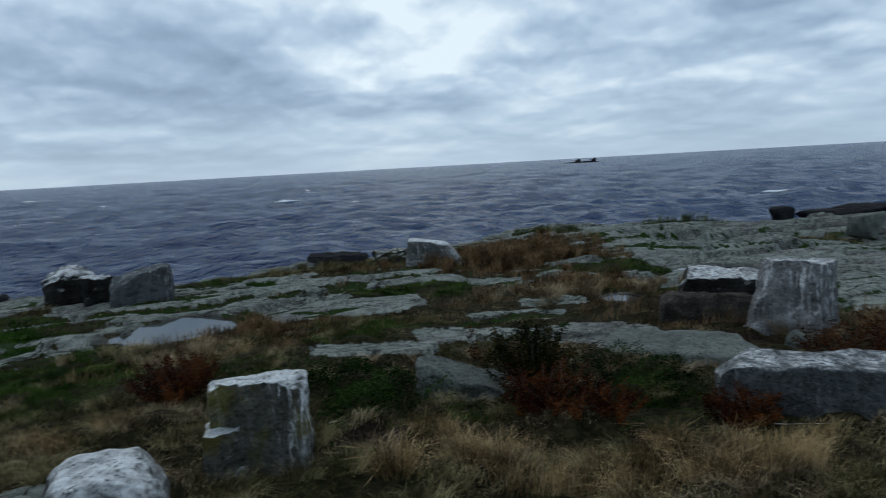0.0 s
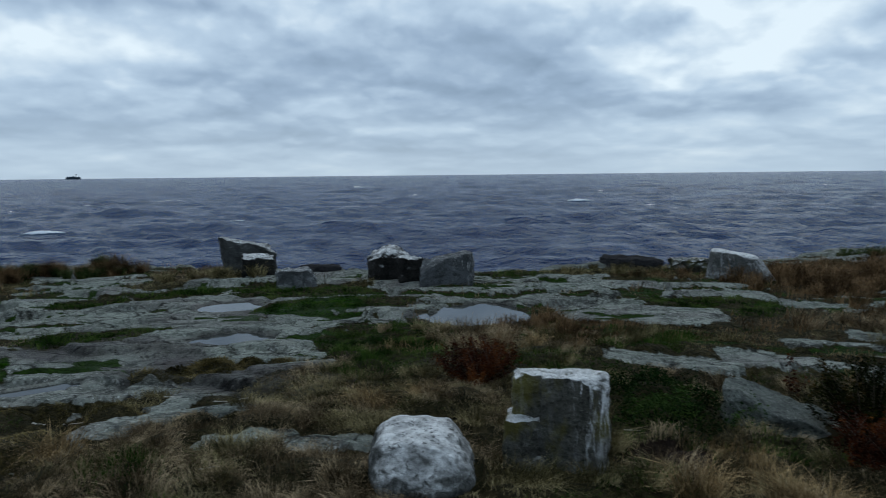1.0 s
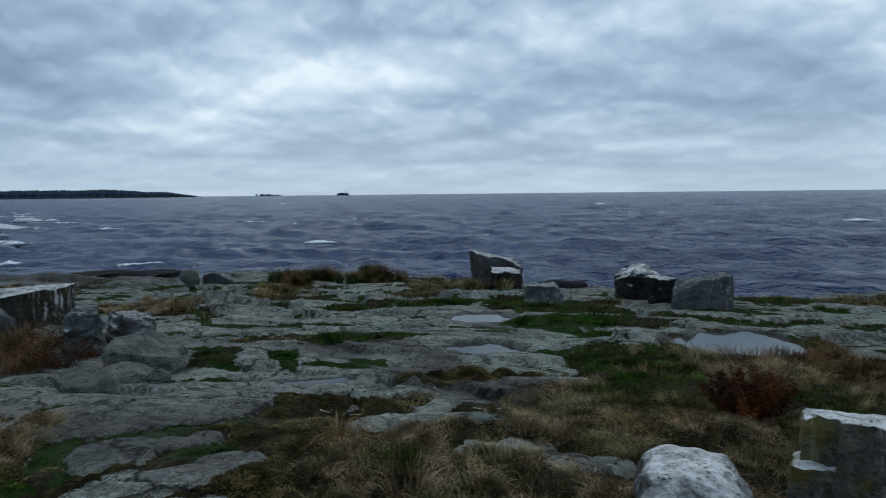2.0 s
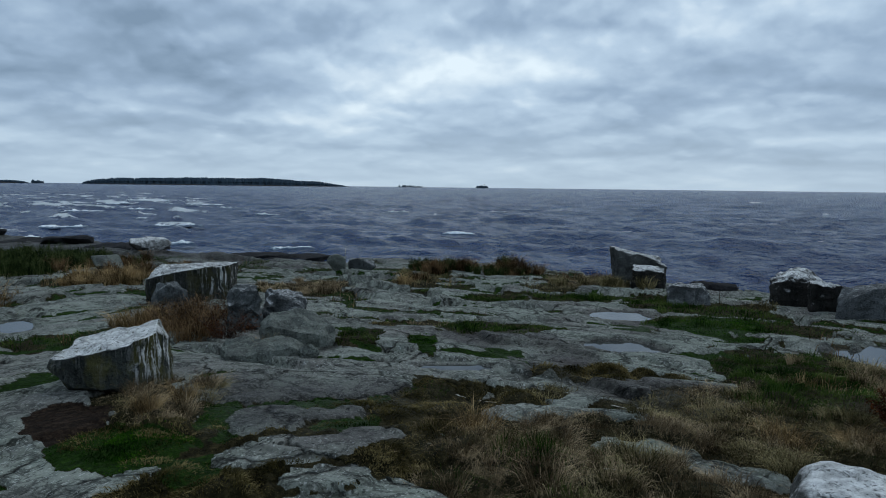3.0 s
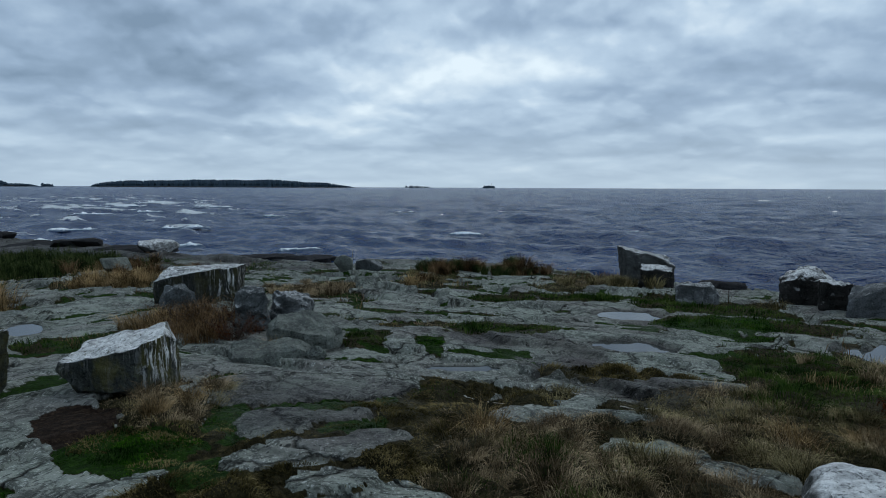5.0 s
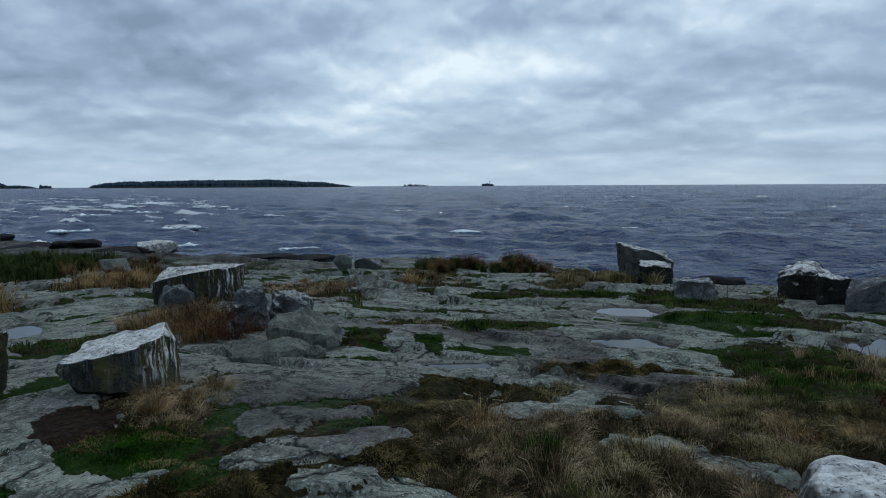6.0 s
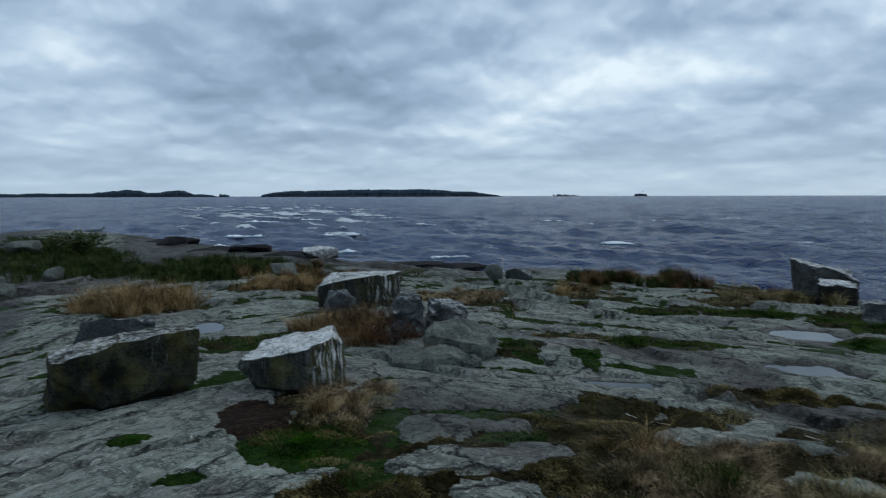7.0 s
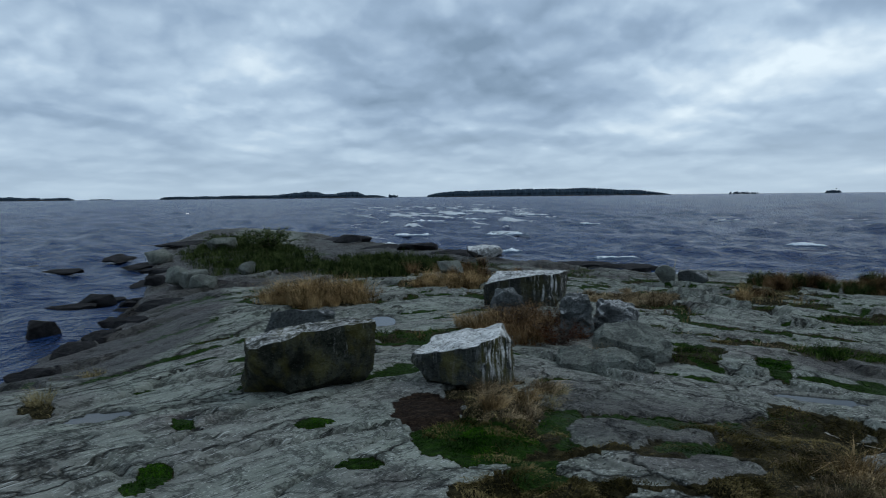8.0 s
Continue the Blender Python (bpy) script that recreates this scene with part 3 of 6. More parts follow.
    bare = ramp(t, noise_tex(t, c, 17, 6, 0.75), [(0.32, (0.006, 0.004, 0.003)), (0.5, (0.020, 0.013, 0.009)), (0.7, (0.062, 0.042, 0.028))])
    mossy = ramp(t, noise_tex(t, c, 22, 5, 0.7), [(0.3, (0.004, 0.010, 0.001)), (0.55, (0.014, 0.036, 0.004)), (0.75, (0.036, 0.082, 0.008))])
    edge = mth(t, "ADD", attr(t, "veg"), mth(t, "MULTIPLY", mth(t, "SUBTRACT", n4, 0.5), 1.3))
    col = mixc(t, ramp(t, edge, [(0.42, 0.0), (0.58, 1.0)]), rock, earth)
    edge = mth(t, "ADD", attr(t, "moss"), mth(t, "MULTIPLY", mth(t, "SUBTRACT", n4, 0.5), 1.3))
    col = mixc(t, ramp(t, edge, [(0.42, 0.0), (0.60, 1.0)]), col, mossy)
    edge = mth(t, "ADD", attr(t, "soil"), mth(t, "MULTIPLY", mth(t, "SUBTRACT", n4, 0.5), 1.3))
    col = mixc(t, ramp(t, edge, [(0.42, 0.0), (0.60, 1.0)]), col, bare)
    ln(t, col, b.inputs["Base Color"])
    ln(t, ramp(t, wet, [(0.0, 0.9), (1.0, 0.5)]), b.inputs["Roughness"])
    ln(t, ramp(t, wet, [(0.0, 0.05), (1.0, 0.07)]), b.inputs["Specular IOR Level"])
    h = mth(t, "ADD", mth(t, "MULTIPLY", n2, 0.8), mth(t, "ADD", mth(t, "MULTIPLY", n3, 0.35), mth(t, "MULTIPLY", n4, 0.8)))
    h = mth(t, "SUBTRACT", h, mth(t, "ADD", mth(t, "MULTIPLY", joints, 0.9), mth(t, "ADD", mth(t, "MULTIPLY", pit, 0.8), mth(t, "MULTIPLY", dash, 0.7))))
    bumped(t, b, h, 1.0, 0.05)
    return m


def water_material(name, foam):
    m, t, b = material(name)
    c = t.nodes.new("ShaderNodeTexCoord").outputs["Object"]
    b.inputs["Roughness"].default_value, b.inputs["IOR"].default_value = 0.10, 1.33
    b.inputs["Specular IOR Level"].default_value = 0.20 if foam else 0.32
    if not foam:
        b.inputs["Roughness"].default_value = 0.05
        b.inputs["Base Color"].default_value = (0.03, 0.034, 0.034, 1)
        bumped(t, b, noise_tex(t, c, 6, 3), 0.05, 0.01)
        return m
    w1 = noise_tex(t, mapped(t, c, (1.0, 1.0, 1)), 0.75, 5, 0.62, 0.5)
    w2 = noise_tex(t, mapped(t, c, (1.0, 0.6, 1), rz=20), 2.3, 4, 0.6, 0.3)
    w3 = noise_tex(t, mapped(t, c, (1.0, 0.6, 1), rz=-12), 0.11, 4, 0.6, 0.3)
    deep = mixc(t, w3, (0.003, 0.018, 0.070), (0.010, 0.040, 0.125))
    f = mth(t, "ADD", attr(t, "foam"), mth(t, "MULTIPLY", mth(t, "SUBTRACT", noise_tex(t, mapped(t, c, (0.45, 1.0, 1), rz=WIND), 1.6, 6, 0.7, 0.6), 0.5), 1.3))
    fo = ramp(t, f, [(0.45, 0.0), (0.72, 1.0)])
    ln(t, mixc(t, fo, deep, (0.72, 0.76, 0.78)), b.inputs["Base Color"])
    ln(t, ramp(t, fo, [(0.0, 0.22), (1.0, 0.8)]), b.inputs["Roughness"])
    h = mth(t, "ADD", mth(t, "ADD", w1, mth(t, "MULTIPLY", w2, 0.5)), mth(t, "MULTIPLY", w3, 1.6))
    bumped(t, b, h, 1.0, 1.4)
    return m


WIND = 25.0


def granite(name, base, dark, white=0.0, streak=0.0, lichen=0.0, side=None, tint=(0.82, 0.82, 0.80)):
    """Rough granite; white: bird lime over the top; streak: lime run down the sides; lichen: yellow-green growth low on the sides."""
    m, t, b = material(name)
    tc = t.nodes.new("ShaderNodeTexCoord")
    c = tc.outputs["Object"]
    n1, n2, n3 = noise_tex(t, c, 3.2, 6, 0.65, 0.4), noise_tex(t, c, 38, 4, 0.7), noise_tex(t, c, 11, 6, 0.7)
    col = mixc(t, ramp(t, n1, [(0.38, 0.0), (0.60, 1.0)]), dark, base)
    col = mixc(t, ramp(t, noise_tex(t, mapped(t, c, (1, 1, 0.25), (2, 9, 0)), 9, 5, 0.7), [(0.50, 0.0), (0.68, 0.6)]), col, tuple(0.45 * v for v in dark))
    col = mixc(t, ramp(t, n2, [(0.52, 0.0), (0.64, 0.8)]), col, tuple(0.30 * v for v in dark))
    col = mixc(t, ramp(t, noise_tex(t, mapped(t, c, (1, 1, 1), (3, 1, 8)), 55, 3, 0.7), [(0.60, 0.0), (0.68, 0.6)]), col, tuple(min(1, 2.0 * v) for v in base))
    col = mixc(t, ramp(t, n3, [(0.60, 0.0), (0.76, 0.6)]), col, tuple(min(1, 1.7 * v) for v in base))
    if lichen:
        col = mixc(t, mth(t, "MULTIPLY", ramp(t, noise_tex(t, mapped(t, c, (1, 1, 0.6), (4, 2, 1)), 4.0, 5, 0.65), [(0.46, 0.0), (0.60, 1.0)]), lichen), col, (0.13, 0.115, 0.025))
    up = t.nodes.new("ShaderNodeSeparateXYZ")
    ln(t, t.nodes.new("ShaderNodeNewGeometry").outputs["Normal"], up.inputs[0])
    pos = t.nodes.new("ShaderNodeSeparateXYZ")
    ln(t, tc.outputs["Generated"], pos.inputs[0])
    if white or streak:
        top = ramp(t, mth(t, "ADD", up.outputs[2], mth(t, "MULTIPLY", mth(t, "SUBTRACT", n3, 0.5), 0.9)), [(0.42, 0.0), (0.86, 1.0)])
        top = mth(t, "MULTIPLY", top, mth(t, "MULTIPLY", ramp(t, noise_tex(t, c, 6.5, 5, 0.75, 0.5), [(0.60 - 0.36 * white, 0.0), (0.80 - 0.36 * white, 1.0)]), min(1.0, 0.25 + white)))
        run = ramp(t, noise_tex(t, mapped(t, c, (1, 1, 0.07)), 22, 4, 0.75, 0.2), [(0.68 - 0.16 * streak, 0.0), (0.76 - 0.16 * streak, 1.0)])
        run = mth(t, "MULTIPLY", run, ramp(t, noise_tex(t, mapped(t, c, (1, 1, 0.3), (7, 3, 0)), 2.6, 3, 0.5), [(0.62 - 0.25 * streak, 0.0), (0.74 - 0.25 * streak, 1.0)]))
        run = mth(t, "MULTIPLY", run, ramp(t, pos.outputs[2], [(0.25, 0.25), (0.75, 1.0)]))
        if side is not None:
            ox = t.nodes.new("ShaderNodeSeparateXYZ")
            ln(t, c, ox.inputs[0])
            edge = mth(t, "ADD", ox.outputs[0], mth(t, "MULTIPLY", n1, 0.10))
            run = mth(t, "MULTIPLY", run, ramp(t, edge, [(side, 0.12), (side + 0.07, 1.0)]))
        k = mth(t, "MAXIMUM", mth(t, "MULTIPLY", top, ramp(t, noise_tex(t, c, 26, 6, 0.78, 0.6), [(0.535 - 0.14 * white, 0.06), (0.60 - 0.14 * white, 1.0)])), mth(t, "MULTIPLY", run, min(1.0, 0.9 * streak)))
        lime = mixc(t, ramp(t, noise_tex(t, c, 9, 5, 0.7), [(0.35, 0.0), (0.6, 1.0)]), tuple(0.42 * v for v in tint), tint)
        col = mixc(t, k, col, lime)
    ln(t, col, b.inputs["Base Color"])
    b.inputs["Roughness"].default_value = 0.85
    b.inputs["Specular IOR Level"].default_value = 0.07
    bumped(t, b, mth(t, "ADD", mth(t, "MULTIPLY", n3, 1.3), mth(t, "MULTIPLY", n2, 0.5)), 1.0, 0.035)
    return m


def leafy(name, stops, rough=0.7):
    """Blades or leaves; each one takes its own tone."""
    m, t, b = material(name)
    g = t.nodes.new("ShaderNodeNewGeometry").outputs["Random Per Island"]
    c = t.nodes.new("ShaderNodeTexCoord").outputs["Object"]
    big = ramp(t, noise_tex(t, c, 2.8, 3, 0.55), [(0.40, 0.0), (0.60, 1.0)])
    f = mth(t, "ADD", mth(t, "MULTIPLY", g, 0.38), mth(t, "MULTIPLY", big, 0.62))
    ln(t, ramp(t, f, stops), b.inputs["Base Color"])
    b.inputs["Roughness"].default_value = rough
    b.inputs["Specular IOR Level"].default_value = 0.02
    return m


def foam_material():
    m, t, b = material("lake_foam")
    c = t.nodes.new("ShaderNodeTexCoord").outputs["Object"]
    n = noise_tex(t, mapped(t, c, (0.6, 1.5, 1.0)), 2.2, 8, 0.72, 0.6)
    n = mth(t, "ADD", n, mth(t, "MULTIPLY", mth(t, "SUBTRACT", attr(t, "froth"), 0.5), 0.55))
    ln(t, ramp(t, n, [(0.36, (0.012, 0.040, 0.085)), (0.44, (0.16, 0.21, 0.26)), (0.50, (0.66, 0.71, 0.75)), (0.62, (0.88, 0.90, 0.92))]), b.inputs["Base Color"])
    b.inputs["Roughness"].default_value = 0.8
    bumped(t, b, n, 0.8, 0.08)
    return m


MAT = {
    "ground": ground_material(), "sea": water_material("lake_water", True), "pool": water_material("pool_water", False),
    "limed": granite("limed_granite", (0.125, 0.125, 0.115), (0.055, 0.058, 0.055), 1.0, 0.9),
    "stump": granite("streaked_granite", (0.128, 0.122, 0.104), (0.062, 0.062, 0.052), 1.0, 1.05, 0.8, side=0.12),
    "grey": granite("grey_granite", (0.105, 0.115, 0.115), (0.055, 0.06, 0.06), 0.45, 0.4),
    "tilted": granite("tilted_granite", (0.055, 0.06, 0.054), (0.026, 0.03, 0.026), 1.0, 1.1, 0.45, side=0.34),
    "splashed": granite("splashed_granite", (0.125, 0.13, 0.13), (0.06, 0.065, 0.065), 0.6, 0.8),
    "dark": granite("dark_granite", (0.052, 0.055, 0.042), (0.013, 0.015, 0.011), 0.60, 0.45, 0.35),
    "capped": granite("capped_granite", (0.036, 0.034, 0.031), (0.012, 0.012, 0.011), 0.85, 0.30),
    "sloped": granite("sloped_granite", (0.072, 0.075, 0.072), (0.030, 0.032, 0.031), 0.72, 0.25),
    "squared": granite("squared_granite", (0.040, 0.041, 0.037), (0.015, 0.016, 0.014), 0.80, 0.95, 0.2, side=0.30),
    "brownish": granite("brownish_granite", (0.088, 0.074, 0.060), (0.036, 0.030, 0.026), 0.15, 0.0),
    "streaky": granite("streaky_granite", (0.105, 0.112, 0.115), (0.060, 0.064, 0.066), 0.40, 0.85, side=0.16),
    "pillar": granite("pillar_granite", (0.230, 0.225, 0.220), (0.130, 0.128, 0.125), 0.75, 1.05),
    "plain": granite("plain_granite", (0.185, 0.198, 0.172), (0.10, 0.107, 0.096), 0.15, 0.0),
    "wet": granite("wet_rock", (0.032, 0.031, 0.032), (0.012, 0.012, 0.013)),
    "moss": leafy("moss_leaf", [(0.2, (0.004, 0.014, 0.001)), (0.5, (0.015, 0.056, 0.003)), (0.8, (0.052, 0.14, 0.008))]),
    "green": leafy("green_blade", [(0.1, (0.005, 0.012, 0.002)), (0.5, (0.028, 0.066, 0.008)), (0.85, (0.095, 0.130, 0.030))]),
    "olive": leafy("olive_blade", [(0.1, (0.018, 0.017, 0.007)), (0.5, (0.122, 0.099, 0.043)), (0.85, (0.360, 0.295, 0.150))]),
    "mat": leafy("mat_leaf", [(0.1, (0.016, 0.015, 0.005)), (0.5, (0.092, 0.072, 0.025)), (0.85, (0.255, 0.195, 0.085))]),
    "dry": leafy("dry_blade", [(0.1, (0.030, 0.019, 0.008)), (0.5, (0.200, 0.144, 0.082)), (0.85, (0.500, 0.378, 0.230))]),
    "tan": leafy("straw_blade", [(0.1, (0.038, 0.024, 0.009)), (0.5, (0.250, 0.165, 0.076)), (0.85, (0.560, 0.390, 0.195))]),
    "brown": leafy("russet_blade", [(0.1, (0.017, 0.010, 0.004)), (0.5, (0.115, 0.067, 0.031)), (0.85, (0.314, 0.196, 0.100))]),
    "reed": leafy("reed_blade", [(0.1, (0.008, 0.014, 0.004)), (0.5, (0.034, 0.054, 0.015)), (0.85, (0.105, 0.125, 0.042))]),
    "red": leafy("rust_leaf", [(0.1, (0.005, 0.002, 0.001)), (0.5, (0.050, 0.012, 0.004)), (0.85, (0.135, 0.044, 0.011))]),
    "leafy": leafy("dark_leaf", [(0.1, (0.002, 0.006, 0.001)), (0.5, (0.010, 0.026, 0.005)), (0.85, (0.036, 0.064, 0.013))]),
    "bush": leafy("shrub_leaf", [(0.1, (0.003, 0.005, 0.001)), (0.5, (0.016, 0.019, 0.004)), (0.85, (0.060, 0.036, 0.009))]),
    # far trees: the blue-grey of distance haze is put into their colour
    "hazy_fir": leafy("hazy_fir_wood", [(0.2, (0.034, 0.054, 0.076)), (0.8, (0.056, 0.082, 0.106))]), "foam": foam_material(),
}


def bark():
    m, t, b = material("twig_bark")
    n = noise_tex(t, t.nodes.new("ShaderNodeTexCoord").outputs["Object"], 40, 4)
    ln(t, mixc(t, n, (0.03, 0.02, 0.014), (0.10, 0.07, 0.05)), b.inputs["Base Color"])
    b.inputs["Roughness"].default_value = 0.9
    return m


MAT["bark"] = bark()


def pale_wood():
    m, t, b = material("bleached_wood")
    n = noise_tex(t, mapped(t, t.nodes.new("ShaderNodeTexCoord").outputs["Object"], (3, 30, 30)), 6, 4)
    ln(t, mixc(t, n, (0.28, 0.25, 0.21), (0.52, 0.49, 0.43)), b.inputs["Base Color"])
    b.inputs["Roughness"].default_value = 0.85
    return m


MAT["pale_wood"] = pale_wood()


# ---- meshes from arrays ----
def mesh_of(name, verts, faces, mat, smoothed=True, attrs=()):
    """verts: n x 3 array; faces: list of arrays, each k x 3 or k x 4."""
    me = bpy.data.meshes.new(name)
    verts = np.asarray(verts, np.float32)
    flat = np.concatenate([np.asarray(f, np.int32).ravel() for f in faces])
    sizes = np.concatenate([np.full(len(f), np.asarray(f).shape[1], np.int32) for f in faces])
    me.vertices.add(len(verts))
    me.vertices.foreach_set("co", verts.ravel())
    me.loops.add(len(flat))
    me.loops.foreach_set("vertex_index", flat)
    me.polygons.add(len(sizes))
    me.polygons.foreach_set("loop_start", np.concatenate([[0], np.cumsum(sizes)[:-1]]).astype(np.int32))
    me.polygons.foreach_set("use_smooth", np.full(len(sizes), smoothed))
    me.update(calc_edges=True)
    for key, values in attrs:
        me.attributes.new(key, "FLOAT", "POINT").data.foreach_set("value", np.asarray(values, np.float32))
    me.materials.append(mat)
    return me


def ring_grid(radii, angles):
    """Points of a round sheet, ring by ring, with a point in the middle, and its faces."""
    n, m = len(radii), len(angles)
    a, r = np.radians(angles)[None, :], np.asarray(radii)[:, None]
    x, y = (-np.sin(a) * r).ravel(), (np.cos(a) * r).ravel()
    i, j = np.meshgrid(np.arange(n - 1), np.arange(m), indexing="ij")
    k = (j + 1) % m
    quads = np.stack([i * m + j, (i + 1) * m + j, (i + 1) * m + k, i * m + k], -1).reshape(-1, 4)[:, ::-1]
    j = np.arange(m)
    tris = np.stack([np.full(m, n * m), j, (j + 1) % m], -1)[:, ::-1]
    return np.append(x, 0.0), np.append(y, 0.0), [quads, tris]


def facing_up(verts, faces):
    f = faces[0][0]
    a, b, c = verts[f[0]], verts[f[1]], verts[f[2]]
    return faces if np.cross(b - a, c - a)[2] > 0 else [q[:, ::-1] for q in faces]


def make_ground():
    angles = np.concatenate([np.arange(-33, 127, 0.25), np.arange(127, 327, 4.0)])
    radii = np.concatenate([np.geomspace(0.15, 1.75, 16), 1.8 * 1.0092 ** np.arange(0, int(math.log(90 / 1.8) / math.log(1.0092)))])
    x, y, faces = ring_grid(radii, angles)
    z, veg, moss, soil, wet, seam, along, across = lie(x, y, True)
    v = np.stack([x, y, z], -1)
    me = mesh_of("ground", v, facing_up(v, faces), MAT["ground"], True, (("veg", veg), ("moss", moss), ("soil", soil), ("wet", wet), ("seam", seam), ("along", along), ("across", across)))
    tagged(new("ground", me), "pale grey-green granite shore with joints, grass and soil", "ground", kind="structure")


def make_water():
    angles = np.concatenate([np.arange(-34, 128, 0.45), np.arange(128, 326, 3.0)])
    radii = 6.0 * 1.018 ** np.arange(0, int(math.log(4800 / 6) / math.log(1.018)) + 2)
    x, y, faces = ring_grid(radii, angles)
    r, az = np.hypot(x, y), np.degrees(np.arctan2(-x, y))
    az = np.where(az < -100, az + 360, az)
    z = np.zeros(x.shape)
    rng = np.random.default_rng(3)
    for i in range(16):
        length = 1.3 * 1.2 ** i
        way = radians(WIND + 90 + rng.normal(0, 40))
        ph = 2 * np.pi * (x * math.cos(way) + y * math.sin(way)) / length + rng.uniform(0, 6.28) + 1.2 * fbm(x / length / 3, y / length / 3, 2, 100 + i)
        s = 1 - 2 * np.abs(np.sin(ph / 2))
        z = z + 0.025 * length ** 0.42 * s * smooth(1.6, 4.0, length / (r * 0.0070 + 0.05))
    u = (x * math.cos(radians(WIND)) + y * math.sin(radians(WIND)), -x * math.sin(radians(WIND)) + y * math.cos(radians(WIND)))
    # breakers on the shallows off the point, few whitecaps elsewhere
    shoal = smooth(78, 84, az) * smooth(101, 93, az) * smooth(38, 55, r) * smooth(330, 150, r)
    f = fbm(u[0] / 8, u[1] / 2.4, 4, 201) + 0.25 * fbm(x / 30, y / 30, 2, 203)
    foam = shoal * smooth(0.20, 0.46, f) * 0.86
    caps = smooth(0.58, 0.74, fbm(u[0] / 7 + 40, u[1] / 3.4, 3, 211)) * smooth(25, 60, r) * smooth(1500, 400, r)
    foam = np.maximum(foam, 0.6 * caps)
    edge = np.interp(az, [e[0] for e in EDGE], [e[1] for e in EDGE])
    surf = smooth(0.45, 0.10, np.abs(lie(x, y) - WATER)) * smooth(0.1, 0.5, fbm(x / 2, y / 2, 3, 221)) * smooth(60, 75, az) * smooth(108, 102, az) * 0.6
    foam = np.maximum(foam, surf)
    z = z + 0.25 * shoal * smooth(0.1, 0.6, f)
    calm = smooth(0, 8, r - edge * 1.02)
    v = np.stack([x, y, WATER + z * (0.25 + 0.75 * calm)], -1)
    v[-1, 2] = WATER
    tagged(new("water", mesh_of("water", v, facing_up(v, faces), MAT["sea"], True, (("foam", foam),))), "slate grey choppy lake with white breakers", "water", kind="structure")


make_ground()
make_water()


def make_pools():
    for x, y, a, b in POOLS:
        r, level = math.hypot(x, y), 0.14 - 0.048 * math.hypot(x, y) - 0.03
        ang = np.linspace(0, 2 * np.pi, 48, endpoint=False)
        ex, ey = x / r, y / r
        k = 1.35 + 0.08 * np.sin(3 * ang + x)
        px = np.cos(ang) * a * k * -ey + np.sin(ang) * b * k * ex
        py = np.cos(ang) * a * k * ex + np.sin(ang) * b * k * ey
        v = np.concatenate([np.stack([px, py, np.zeros(48)], -1), [[0, 0, 0]]])
        j = np.arange(48)
        f = np.stack([np.full(48, 48), j, (j + 1) % 48], -1)
        ob = new("rain_pool", mesh_of("rain_pool", v, facing_up(v, [f]), MAT["pool"]))
        ob.location = (x, y, level - 0.012)
        tagged(ob, "shallow rain pool lying in the grey rock", "pool", "rain pools")


make_pools()


